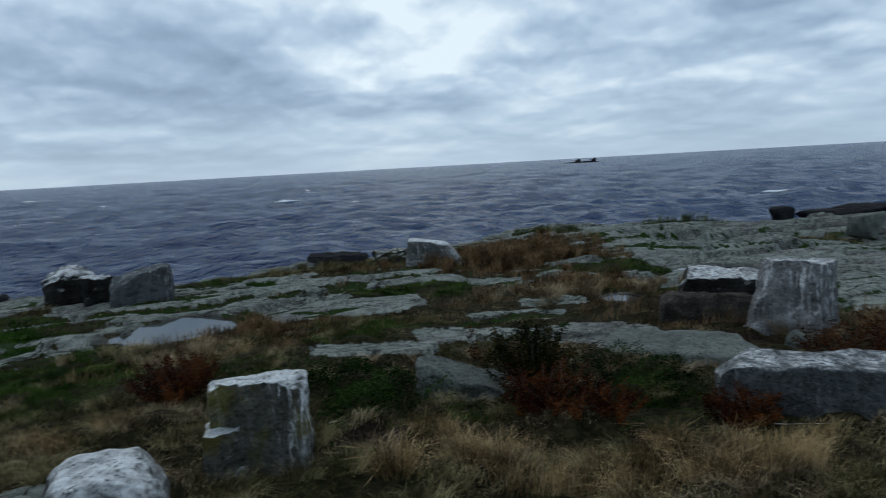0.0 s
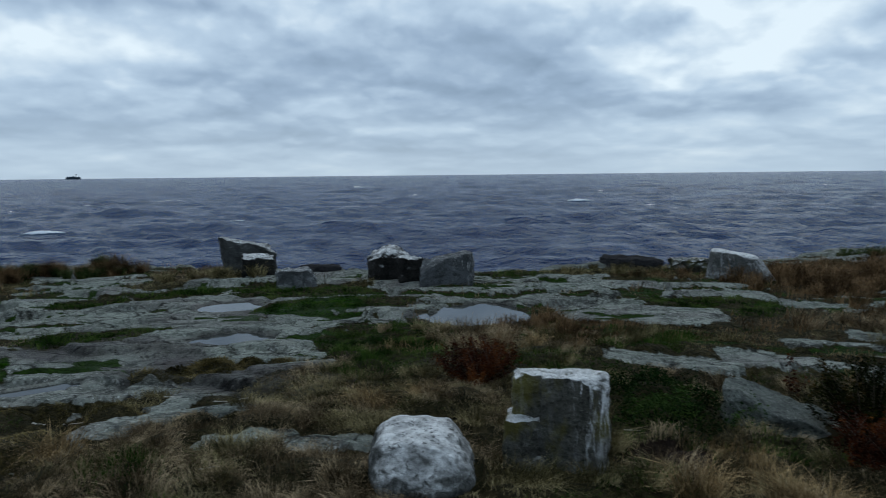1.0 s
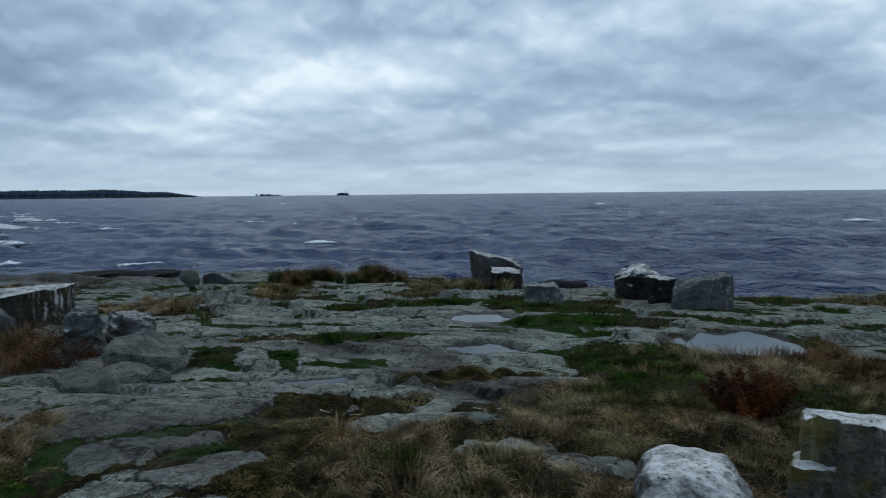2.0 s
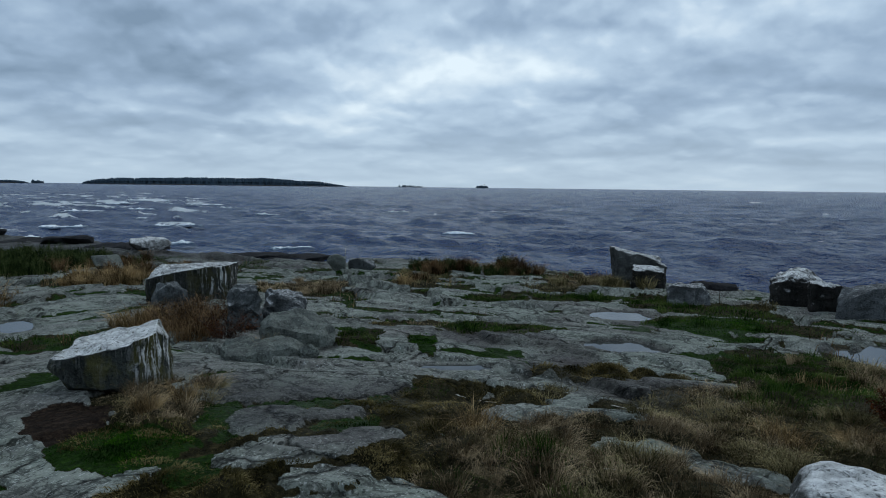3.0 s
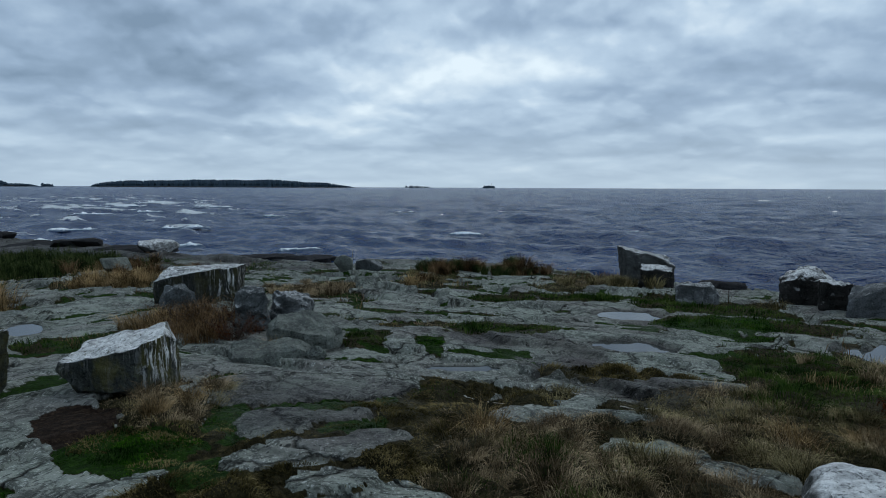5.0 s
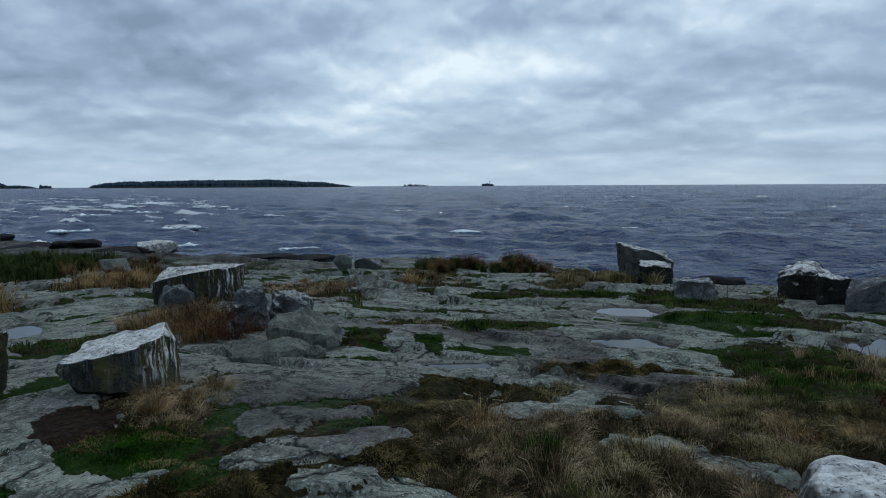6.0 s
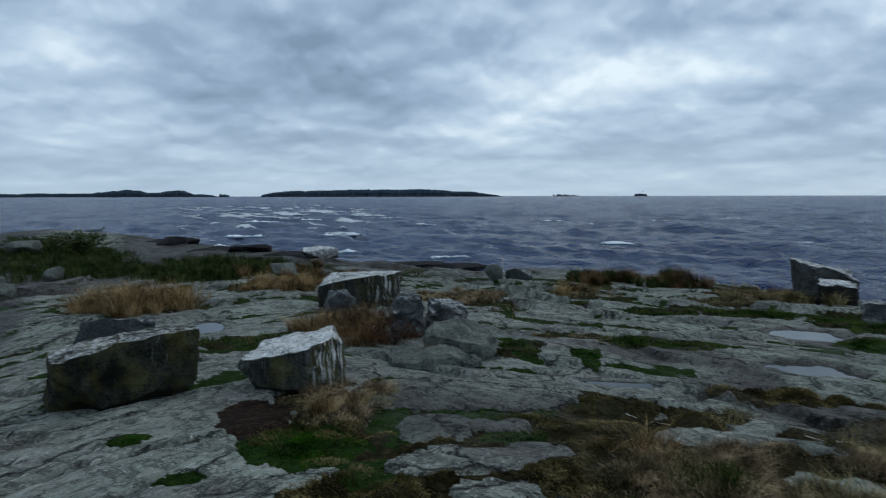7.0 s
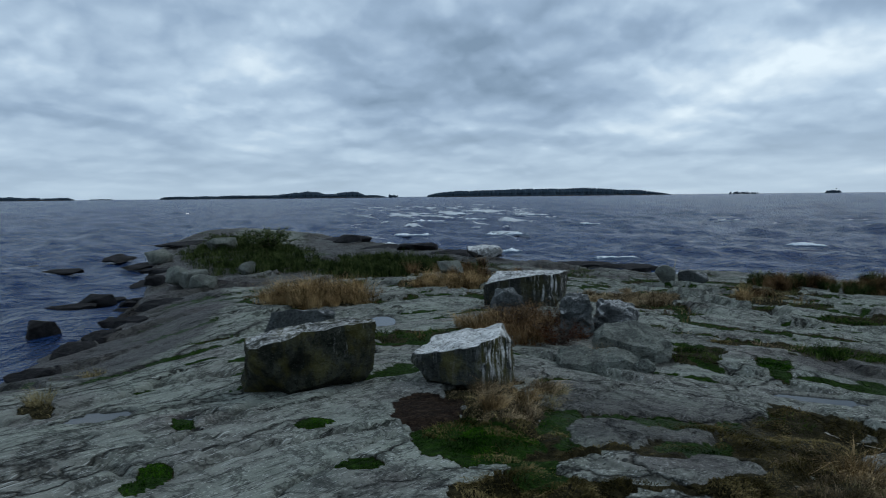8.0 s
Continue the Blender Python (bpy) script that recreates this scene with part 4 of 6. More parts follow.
# ---- stones ----
def stone_mesh(name, size, mat, seed, rounding=0.12, rough=0.03, taper=0.0, lean=(0, 0), cut=None, recess=None, slope=(0, 0), n=22, facets=0.5, skew=0.10, planes=()):
    """A hewn or weathered block on z = 0. taper: narrower at the top; slope: tilt of the top; cut: (share of width, share of height) broken off one upper side; recess: the same with a share of depth, off the front."""
    sx, sy, sz = (s / 2 for s in size)
    g = np.linspace(-1, 1, n + 1)
    a, b = np.meshgrid(g, g, indexing="ij")
    one = np.ones_like(a)
    sides = [(a, b, one), (b, a, -one), (b, one, a), (a, -one, b), (one, a, b), (-one, b, a)]
    p = np.concatenate([np.stack([c.ravel() for c in s], -1) for s in sides])
    m = n + 1
    i, j = np.meshgrid(np.arange(n), np.arange(n), indexing="ij")
    q = np.stack([i * m + j, (i + 1) * m + j, (i + 1) * m + j + 1, i * m + j + 1], -1).reshape(-1, 4)
    faces = np.concatenate([q + k * m * m for k in range(6)])
    # merge the shared edges
    key = np.round(p * 4096).astype(np.int64)
    _, first, inv = np.unique(key, axis=0, return_index=True, return_inverse=True)
    inv = np.asarray(inv).ravel()
    p, faces = p[first], inv[faces]
    e = 2 + 34 * (1 - rounding) ** 5
    norm = (np.abs(p) ** e).sum(1) ** (1 / e)
    if rounding > 0.02:
        p = p / norm[:, None]
    rng = np.random.default_rng(seed)
    # split faces: planes that cut corners away
    for _ in range(int(16 * facets)):
        d = rng.normal(size=3)
        d[2] = abs(d[2]) * 0.6
        d /= np.linalg.norm(d)
        lim = (np.abs(d).sum()) * rng.uniform(0.72, 0.93)
        over = np.maximum(p @ d - lim, 0)
        p = p - over[:, None] * d[None, :] * 0.97
    for ax, ay, az, lim in planes:
        d = np.array([ax, ay, az]) / math.sqrt(ax * ax + ay * ay + az * az)
        p = p - np.maximum(p @ d - lim, 0)[:, None] * d[None, :] * 0.98
    if cut:
        w, h = cut
        hit = (p[:, 2] > 2 * h - 1) & (p[:, 0] < 2 * w - 1)
        p[hit, 0] = 2 * w - 1 + 0.15 * (p[hit, 0] - (2 * w - 1))
    if recess:
        w, h, d = recess
        hit = (p[:, 2] > 2 * h - 1) & (p[:, 0] < 2 * w - 1) & (p[:, 1] < -d)
        p[hit, 1] = -d + 0.15 * (p[hit, 1] + d)
    # no two corners alike
    off = rng.uniform(-skew, skew, (2, 2, 2, 3))
    off[:, :, 0, 2] = 0
    w = [np.stack([(1 - p[:, i]) / 2, (1 + p[:, i]) / 2], -1) for i in range(3)]
    p = p + np.einsum("na,nb,nc,abcd->nd", w[0], w[1], w[2], off)
    v = p * np.array([sx, sy, sz])
    v[:, 2] += sz
    hz = v[:, 2] / (2 * sz)
    v[:, 0] *= 1 - taper * hz
    v[:, 1] *= 1 - taper * hz
    v[:, 0] += lean[0] * hz
    v[:, 1] += lean[1] * hz
    v[:, 2] += hz * (slope[0] * v[:, 0] + slope[1] * v[:, 1])
    s, k = seed * 3.7, 1 / max(size)
    nx = fbm(v[:, 1] * 2.6 * k * 2 + s, v[:, 2] * 2.6 * k * 2 + v[:, 0] * 1.3 * k, 5, seed)
    ny = fbm(v[:, 0] * 2.6 * k * 2 + s, v[:, 2] * 2.6 * k * 2 + v[:, 1] * 1.3 * k, 5, seed + 1)
    nz = fbm(v[:, 0] * 2.6 * k * 2 - s, v[:, 1] * 2.6 * k * 2 + v[:, 2] * k, 5, seed + 2)
    v = v + rough * np.stack([nx, ny, nz], -1)
    f0 = faces[(n * n) // 2]
    nrm = np.cross(v[f0[1]] - v[f0[0]], v[f0[2]] - v[f0[0]])
    if nrm[2] < 0:
        faces = faces[:, ::-1]
    me = mesh_of(name, v, [faces], mat, True)
    return me


def broken_mesh(name, size, mat, seed, rough=0.04, points=15):
    """An angular boulder: the hull of scattered points, its faces roughened."""
    rng = np.random.default_rng(seed)
    d = rng.normal(size=(points, 3))
    d /= np.linalg.norm(d, axis=1)[:, None]
    d = np.sign(d) * np.abs(d) ** 0.7
    bm = bmesh.new()
    for q in d * np.array([size[0], size[1], size[2]]) * 0.5:
        bm.verts.new((q[0], q[1], max(q[2] + size[2] * 0.42, 0.0)))
    out = bmesh.ops.convex_hull(bm, input=bm.verts)
    bmesh.ops.delete(bm, geom=list({g for g in out["geom_interior"] if isinstance(g, bmesh.types.BMVert)}), context="VERTS")
    bmesh.ops.bevel(bm, geom=list(bm.edges), offset=0.035 * min(size), segments=1, affect="EDGES")
    bmesh.ops.triangulate(bm, faces=bm.faces)
    bmesh.ops.subdivide_edges(bm, edges=list(bm.edges), cuts=2, use_grid_fill=True)
    for v in bm.verts:
        q = v.co / max(size) * 4 + Vector((seed, 0, 0))
        v.co += rough * max(size) * 0.5 * noise.noise_vector(q)
    me = bpy.data.meshes.new(name)
    bm.to_mesh(me)
    bm.free()
    me.materials.append(mat)
    for f in me.polygons:
        f.use_smooth = True
    return me


def fix_normals(me):
    bm = bmesh.new()
    bm.from_mesh(me)
    bmesh.ops.recalc_face_normals(bm, faces=bm.faces)
    for ed in bm.edges:
        ed.smooth = ed.calc_face_angle(0) < radians(28)
    bm.to_mesh(me)
    bm.free()


def stone(name, label, x, y, size, mat, seed, turn=0.0, sink=0.05, tilt=(0, 0), category="boulder", group="", z=None, broken=False, **kw):
    me = broken_mesh(name, size, MAT[mat], seed) if broken else stone_mesh(name, size, MAT[mat], seed, **kw)
    fix_normals(me)
    ob = new(name, me)
    ob.matrix_world = pose(x, y, (ground(x, y) if z is None else z) - sink, tilt[0], tilt[1], turn)
    return tagged(ob, label, category, group)


# turn: a stone's width lies across the way out when turn equals its bearing
G1 = "hewn granite blocks along the shore"
stone("granite_stump", "upright grey granite block with white bird lime on top", -1.59, 3.70, (0.60, 0.36, 0.62), "stump", 3, turn=18, rounding=0.03, rough=0.030, taper=0.06, cut=(0.06, 0.60), recess=(0.34, 0.60, 0.45), n=48, facets=0.0, sink=0.05, skew=0.05, slope=(0.03, -0.10),
      planes=((-0.6, -0.1, 0.8, 1.28), (0.85, -0.5, 0.1, 1.18), (0.6, -0.2, 0.75, 1.22)))
stone("limed_boulder", "rounded boulder almost wholly white with bird lime", -2.08, 2.96, (0.62, 0.78, 0.275), "limed", 5, turn=34, rounding=0.48, rough=0.024, taper=0.30, n=40, facets=0.35, sink=0.07, slope=(-0.05, 0.08))
stone("granite_boulder", "low brown-grey granite boulder in dry grass", 2.05, 7.95, (1.00, 0.60, 0.37), "brownish", 7, turn=-14, rounding=0.1, facets=0.7, rough=0.06, skew=0.2)
stone("granite_block", "dark granite block with a white limed top", 2.50, 8.75, (0.98, 0.75, 0.50), "capped", 8, turn=-18, rounding=0.03, rough=0.06, facets=0.4, skew=0.14, group=G1, slope=(0.0, 0.10), n=28)
stone("limed_pillar", "tall tapering granite block streaked white with bird lime", 2.74, 7.34, (0.84, 0.62, 0.80), "pillar", 9, turn=-40, rounding=0.01, rough=0.045, taper=0.30, lean=(0.05, 0.06), n=40, slope=(-0.05, -0.05), facets=0.0, skew=0.10,
      planes=((-0.75, -0.65, 0.10, 1.22),))
stone("granite_boulder", "small grey boulder at the foot of a tall block", 2.60, 6.80, (0.36, 0.30, 0.24), "plain", 10, broken=True, turn=10)
stone("long_block", "long grey granite block with white lime splashes", 2.12, 4.66, (1.75, 0.42, 0.40), "splashed", 12, turn=-8, rounding=0.18, rough=0.06, n=44, facets=0.7, slope=(-0.02, 0.05), group=G1)
stone("slanting_stone", "slanting grey granite stone sunk in herbs", -0.42, 5.12, (0.86, 0.40, 0.20), "plain", 13, turn=6, rounding=0.1, facets=0.5, slope=(-0.36, 0.12), rough=0.05, n=34, skew=0.12)
stone("flat_slab", "pale flat granite slab lying in the grass", 1.40, 6.25, (1.25, 0.85, 0.20), "plain", 14, turn=-12, rounding=0.35, sink=0.08)
stone("limed_boulder", "pale boulder with bird lime standing by the shore", -1.98, 15.2, (1.40, 0.85, 0.62), "limed", 15, turn=8, rounding=0.25, slope=(-0.12, 0), taper=0.40, lean=(-0.18, 0.0), facets=0.5, skew=0.15)
stone("granite_block", "dark granite block capped with white bird lime", -8.75, 12.1, (1.00, 0.80, 0.68), "capped", 16, turn=45, rounding=0.03, rough=0.07, facets=0.4, skew=0.16, group=G1, n=30,
      planes=((-0.55, -0.1, 0.8, 0.86), (0.65, -0.2, 0.7, 0.80), (0.1, -0.6, 0.8, 0.98)))
stone("granite_block", "black split granite chunk with a limed edge", -7.95, 11.75, (0.60, 0.62, 0.54), "capped", 41, turn=38, rounding=0.03, rough=0.05, facets=0.4, skew=0.15, slope=(-0.10, -0.05), group=G1)
stone("granite_block", "grey granite block with one pale streaked end", -6.98, 11.60, (0.98, 0.75, 0.60), "streaky", 17, turn=24, rounding=0.02, rough=0.05, slope=(0.12, 0), group=G1, facets=0.25, n=30, planes=((-0.6, -0.3, 0.7, 1.0),))
stone("granite_block", "dark granite block with a sloping whitish top", -13.15, 12.15, (1.15, 0.85, 0.76), "sloped", 18, turn=60, rounding=0.02, rough=0.05, slope=(-0.20, 0.05), facets=0.25, n=30, group=G1)
stone("granite_block", "dark granite block with a white limed cap", -11.85, 11.25, (0.74, 0.65, 0.50), "capped", 19, turn=44, rounding=0.10, rough=0.05, slope=(-0.05, 0.12), facets=0.4, group=G1)
stone("granite_block", "low grey granite block with a limed edge", -9.42, 9.85, (0.74, 0.55, 0.44), "splashed", 20, turn=48, rounding=0.12, rough=0.05, facets=0.6, skew=0.15, group=G1)
stone("flat_rock", "low dark wet rock at the water's edge", -10.95, 12.35, (0.92, 0.6, 0.25), "wet", 21, turn=42, rounding=0.1, facets=0.8, rough=0.06, skew=0.25)
stone("flat_rock", "long black wet rock at the water's edge", -4.85, 17.0, (1.35, 0.8, 0.50), "wet", 22, turn=15, rounding=0.1, facets=0.9, rough=0.08, skew=0.3, slope=(-0.10, 0))
stone("flat_rock", "low dark rock at the water's edge", -3.3, 16.8, (0.9, 0.7, 0.34), "dark", 23, turn=10, rounding=0.15, facets=0.9, rough=0.08, skew=0.3)
stone("flat_slab", "pale flat slab among shore grass", -6.1, 16.3, (1.6, 0.7, 0.40), "plain", 24, turn=20, rounding=0.12, slope=(0.1, 0), facets=0.9, rough=0.06, skew=0.25)
stone("tilted_block", "granite block tilted on the rock, top white with bird lime", -7.02, 0.02, (0.86, 0.62, 0.50), "tilted", 26, turn=62, rounding=0.05, rough=0.035, taper=-0.10, slope=(0.24, 0.16), n=48, facets=0.3, sink=0.05,
      planes=((0.0, -0.6, -0.8, 0.93), (-0.8, -0.5, -0.3, 1.05), (0.25, -0.95, 0.1, 1.02)))
stone("dark_block", "large dark granite block with mossy sides on bare rock", -7.05, -1.52, (1.20, 0.60, 0.62), "dark", 27, turn=116, rounding=0.01, rough=0.050, slope=(0.03, -0.08), n=44, facets=0.12, skew=0.13, sink=0.09,
      planes=((0.12, -0.55, -0.80, 0.94), (-0.80, -0.40, -0.45, 0.98), (0.85, -0.1, -0.5, 1.14), (-0.25, -0.95, -0.1, 0.96), (-0.5, -0.2, 0.85, 1.13), (0.45, -0.85, -0.25, 1.10)))
stone("granite_boulder", "grey flat boulder behind straw-coloured grass", -10.4, -2.25, (0.95, 0.5, 0.42), "grey", 28, turn=100, rounding=0.1, facets=0.8, rough=0.05, skew=0.2)
stone("granite_block", "big square granite block streaked white at the edges", -13.8, 1.62, (1.42, 0.95, 0.72), "squared", 29, turn=66, rounding=0.02, rough=0.045, slope=(0.04, -0.03), n=40, facets=0.0, skew=0.08, group=G1, planes=((0.8, -0.6, 0.0, 1.12), (-0.4, -0.3, 0.85, 1.12)))
stone("granite_boulder", "pointed grey boulder among rust-red weeds", -11.0, 0.88, (0.66, 0.55, 0.62), "grey", 30, turn=80, rounding=0.1, taper=0.5, facets=0.8, rough=0.06, skew=0.2)
stone("granite_boulder", "round dark boulder among rust-red weeds", -9.95, 1.75, (0.46, 0.5, 0.56), "grey", 31, turn=80, rounding=0.3, taper=0.2, facets=0.6, rough=0.06)
stone("granite_boulder", "grey boulder with white streaks of bird lime", -10.2, 2.40, (0.66, 0.65, 0.50), "splashed", 32, turn=75, rounding=0.2, taper=0.2, facets=0.8, slope=(-0.1, 0.1), rough=0.06, skew=0.2)
stone("granite_boulder", "smooth grey-green rounded granite boulder", -8.30, 2.05, (0.82, 0.62, 0.40), "plain", 33, turn=78, rounding=0.18, facets=0.7, n=34, rough=0.05, skew=0.18, slope=(-0.12, 0.15), planes=((0.75, -0.6, 0.3, 1.05), (0.2, -0.5, 0.85, 1.0)))
stone("flat_slab", "low grey-green granite slab leaning on a boulder", -7.72, 1.52, (0.86, 0.46, 0.20), "plain", 34, turn=84, rounding=0.08, facets=0.5, n=34, rough=0.05, skew=0.22, slope=(0.06, 0.12))
stone("granite_boulder", "small round grey stone on the bare rock", -7.38, 1.92, (0.22, 0.2, 0.17), "plain", 35, turn=80, rounding=0.8, sink=0.03)
stone("granite_boulder", "pale boulder with a white side near the water", -18.8, 6.9, (0.85, 0.65, 0.58), "grey", 36, broken=True, turn=70)
stone("granite_boulder", "grey round boulder near the water", -18.7, 6.1, (0.65, 0.6, 0.55), "plain", 37, broken=True, turn=70)
stone("limed_boulder", "dark rock with white runs of bird lime off the point", -28.5, 1.9, (1.7, 1.1, 0.7), "capped", 38, broken=True, turn=86)
stone("granite_boulder", "low pale boulder in tall grass", -21.5, 0.3, (1.0, 0.7, 0.55), "plain", 39, broken=True, turn=88)

G2 = "dark wet rocks in the lake"
for k, (az, r, w, d) in enumerate([(118.5, 32.7, 1.7, 0.8), (118.4, 21.6, 1.35, 0.5), (114.6, 20.0, 0.95, 0.5), (113.0, 26.0, 1.4, 0.7), (111.8, 28.5, 1.7, 0.9), (115.6, 22.6, 1.0, 0.5), (112.6, 33.5, 2.0, 1.0),
                                   (114.6, 38.0, 2.2, 0.9), (110.3, 38.0, 2.6, 1.2), (113.6, 21.6, 0.7, 0.4), (109.2, 24.5, 0.8, 0.5), (118.0, 14.2, 1.0, 0.5), (114.6, 16.6, 1.1, 0.5), (112.0, 18.8, 1.2, 0.6), (120.6, 12.2, 0.7, 0.4), (116.4, 15.2, 0.8, 0.4), (87.5, 33.0, 2.2, 1.2), (89.2, 31.0, 1.8, 1.0), (94.5, 37.0, 2.4, 1.2), (98.2, 44.0, 2.8, 1.4), (75.2, 28.6, 3.2, 1.4), (78.0, 29.5, 2.6, 1.2), (86.0, 29.5, 1.6, 0.8)]):
    x, y = bearing(az, r)
    stone("wet_ledge", "low black wave-washed rock ledge at the waterline", x, y, (w, d, 0.17), "wet", 160 + k, turn=az - 45 + 37 * (k % 4), rounding=0.07, facets=1.0, skew=0.35, rough=0.05, n=12, slope=(0.05, 0.08), group="wet rock ledges", z=max(ground(x, y), WATER - 0.10), sink=0.09)
for k, (az, r, w, d, h) in enumerate([(91.0, 35, 1.6, 0.9, 0.35), (92.4, 35.5, 1.3, 0.9, 0.3), (97.3, 40, 1.9, 1.1, 0.5), (96.2, 40.5, 1.5, 0.9, 0.3), (73.6, 27.0, 1.0, 0.6, 0.22), (75.6, 28.0, 1.1, 0.7, 0.18), (120.1, 17.6, 0.85, 0.6, 0.42),
                                      (116.3, 22.0, 1.15, 0.7, 0.42), (114.4, 20.6, 0.6, 0.5, 0.2), (112.4, 24.0, 0.8, 0.5, 0.25), (-19.9, 30.0, 1.2, 0.8, 0.8), (-23.5, 31.5, 3.0, 1.2, 0.5), (-26, 33, 3.5, 1.3, 0.6)]):
    x, y = bearing(az, r)
    stone("wet_rock", "black wave-washed rock standing in the lake", x, y, (w, d, h * 0.8 + 0.2), "wet", 60 + k, turn=az, broken=True, group=G2, z=max(ground(x, y), WATER - 0.15), sink=0.05)
for k, (az, r, w, d, h) in enumerate([(110.8, 22.5, 0.9, 0.7, 0.6), (109.6, 22.0, 1.1, 0.8, 0.55), (109.0, 21.0, 0.9, 0.7, 0.4), (107.3, 33, 1.5, 1.0, 0.8), (111.9, 32, 1.5, 1.0, 0.7), (105.5, 24.5, 0.7, 0.5, 0.4), (-25.6, 21, 1.3, 0.9, 0.7)]):
    x, y = bearing(az, r)
    stone("granite_boulder", "pale weathered boulder on the low point", x, y, (w, d, h + 0.1), "plain", 90 + k, turn=az + 10 * k, broken=True, group="boulders on the point")


# ---- grass and herbs ----
SPEC = {  # height from, to, blade width, blades a square metre near by, lean
    "moss": (0.012, 0.045, 0.008, 9000, 0.7), "green": (0.04, 0.12, 0.005, 3600, 0.8), "olive": (0.04, 0.11, 0.0045, 3600, 1.4), "dry": (0.04, 0.11, 0.004, 3800, 1.4),
    "mat": (0.015, 0.065, 0.007, 10500, 1.0), "tan": (0.10, 0.27, 0.004, 2600, 0.8), "brown": (0.10, 0.30, 0.005, 2400, 0.8), "reed": (0.14, 0.40, 0.007, 4200, 0.5),
}
TITLES = {"mat": ("low_mat", "low dull olive mat of moss and withered grass", "moss"), "moss": ("bright_moss", "low vivid green moss in the hollows of the rock", "moss"), "green": ("green_grass", "short dark green grass along joints and pools", "grass"),
          "olive": ("olive_grass", "matted olive and brown autumn grass", "grass"), "dry": ("dry_grass", "matted dry fawn grass on the shore's top", "grass"),
          "tan": ("straw_grass", "tall pale straw-coloured grass", "grass"), "brown": ("russet_grass", "withered russet-brown herbs and grass", "grass"), "reed": ("shore_reed", "tall dark green shore reed", "reed")}


def blades(x, y, z, h, w, lean, rng, wind=0.25, outward=(0.0, 0.0)):
    """Bent tapering blades: arrays of points and faces."""
    n = len(x)
    a, face = rng.uniform(0, 2 * np.pi, n), rng.uniform(0, 2 * np.pi, n)
    k = lean * rng.uniform(0.2, 1.0, n) * h
    lx, ly = np.cos(a) * k + (wind * 0.8 + outward[0]) * h, np.sin(a) * k + (outward[1] - wind * 0.3) * h
    sx, sy = np.cos(face) * w / 2, np.sin(face) * w / 2
    base = np.stack([x, y, z - 0.01], -1)
    side = np.stack([sx, sy, np.zeros(n)], -1)
    mid = base + np.stack([lx * 0.3, ly * 0.3, h * 0.6], -1)
    tip = base + np.stack([lx, ly, h * np.clip(1.05 - 0.45 * (k / h), 0.4, 1)], -1)
    v = np.stack([base - side, base + side, mid + side * 0.8, mid - side * 0.8, tip], 1).reshape(-1, 3)
    o = np.arange(n)[:, None] * 5
    return v, [o + np.array([[0, 1, 2, 3]]), o + np.array([[3, 2, 4]])]


def claimed(x, y):
    """Where green grass, herbs or moss leave no room for the turf."""
    v = np.full(x.shape, -1.0)
    for kind in ("green", "leafy", "moss", "red"):
        for p in PATCHES[kind]:
            near = np.hypot(x - p[0], y - p[1]) < 1.6 * max(p[2], p[3])
            if near.any():
                v[near] = np.maximum(v[near], blob(x[near], y[near], *p))
    return v + ragged(x, y)


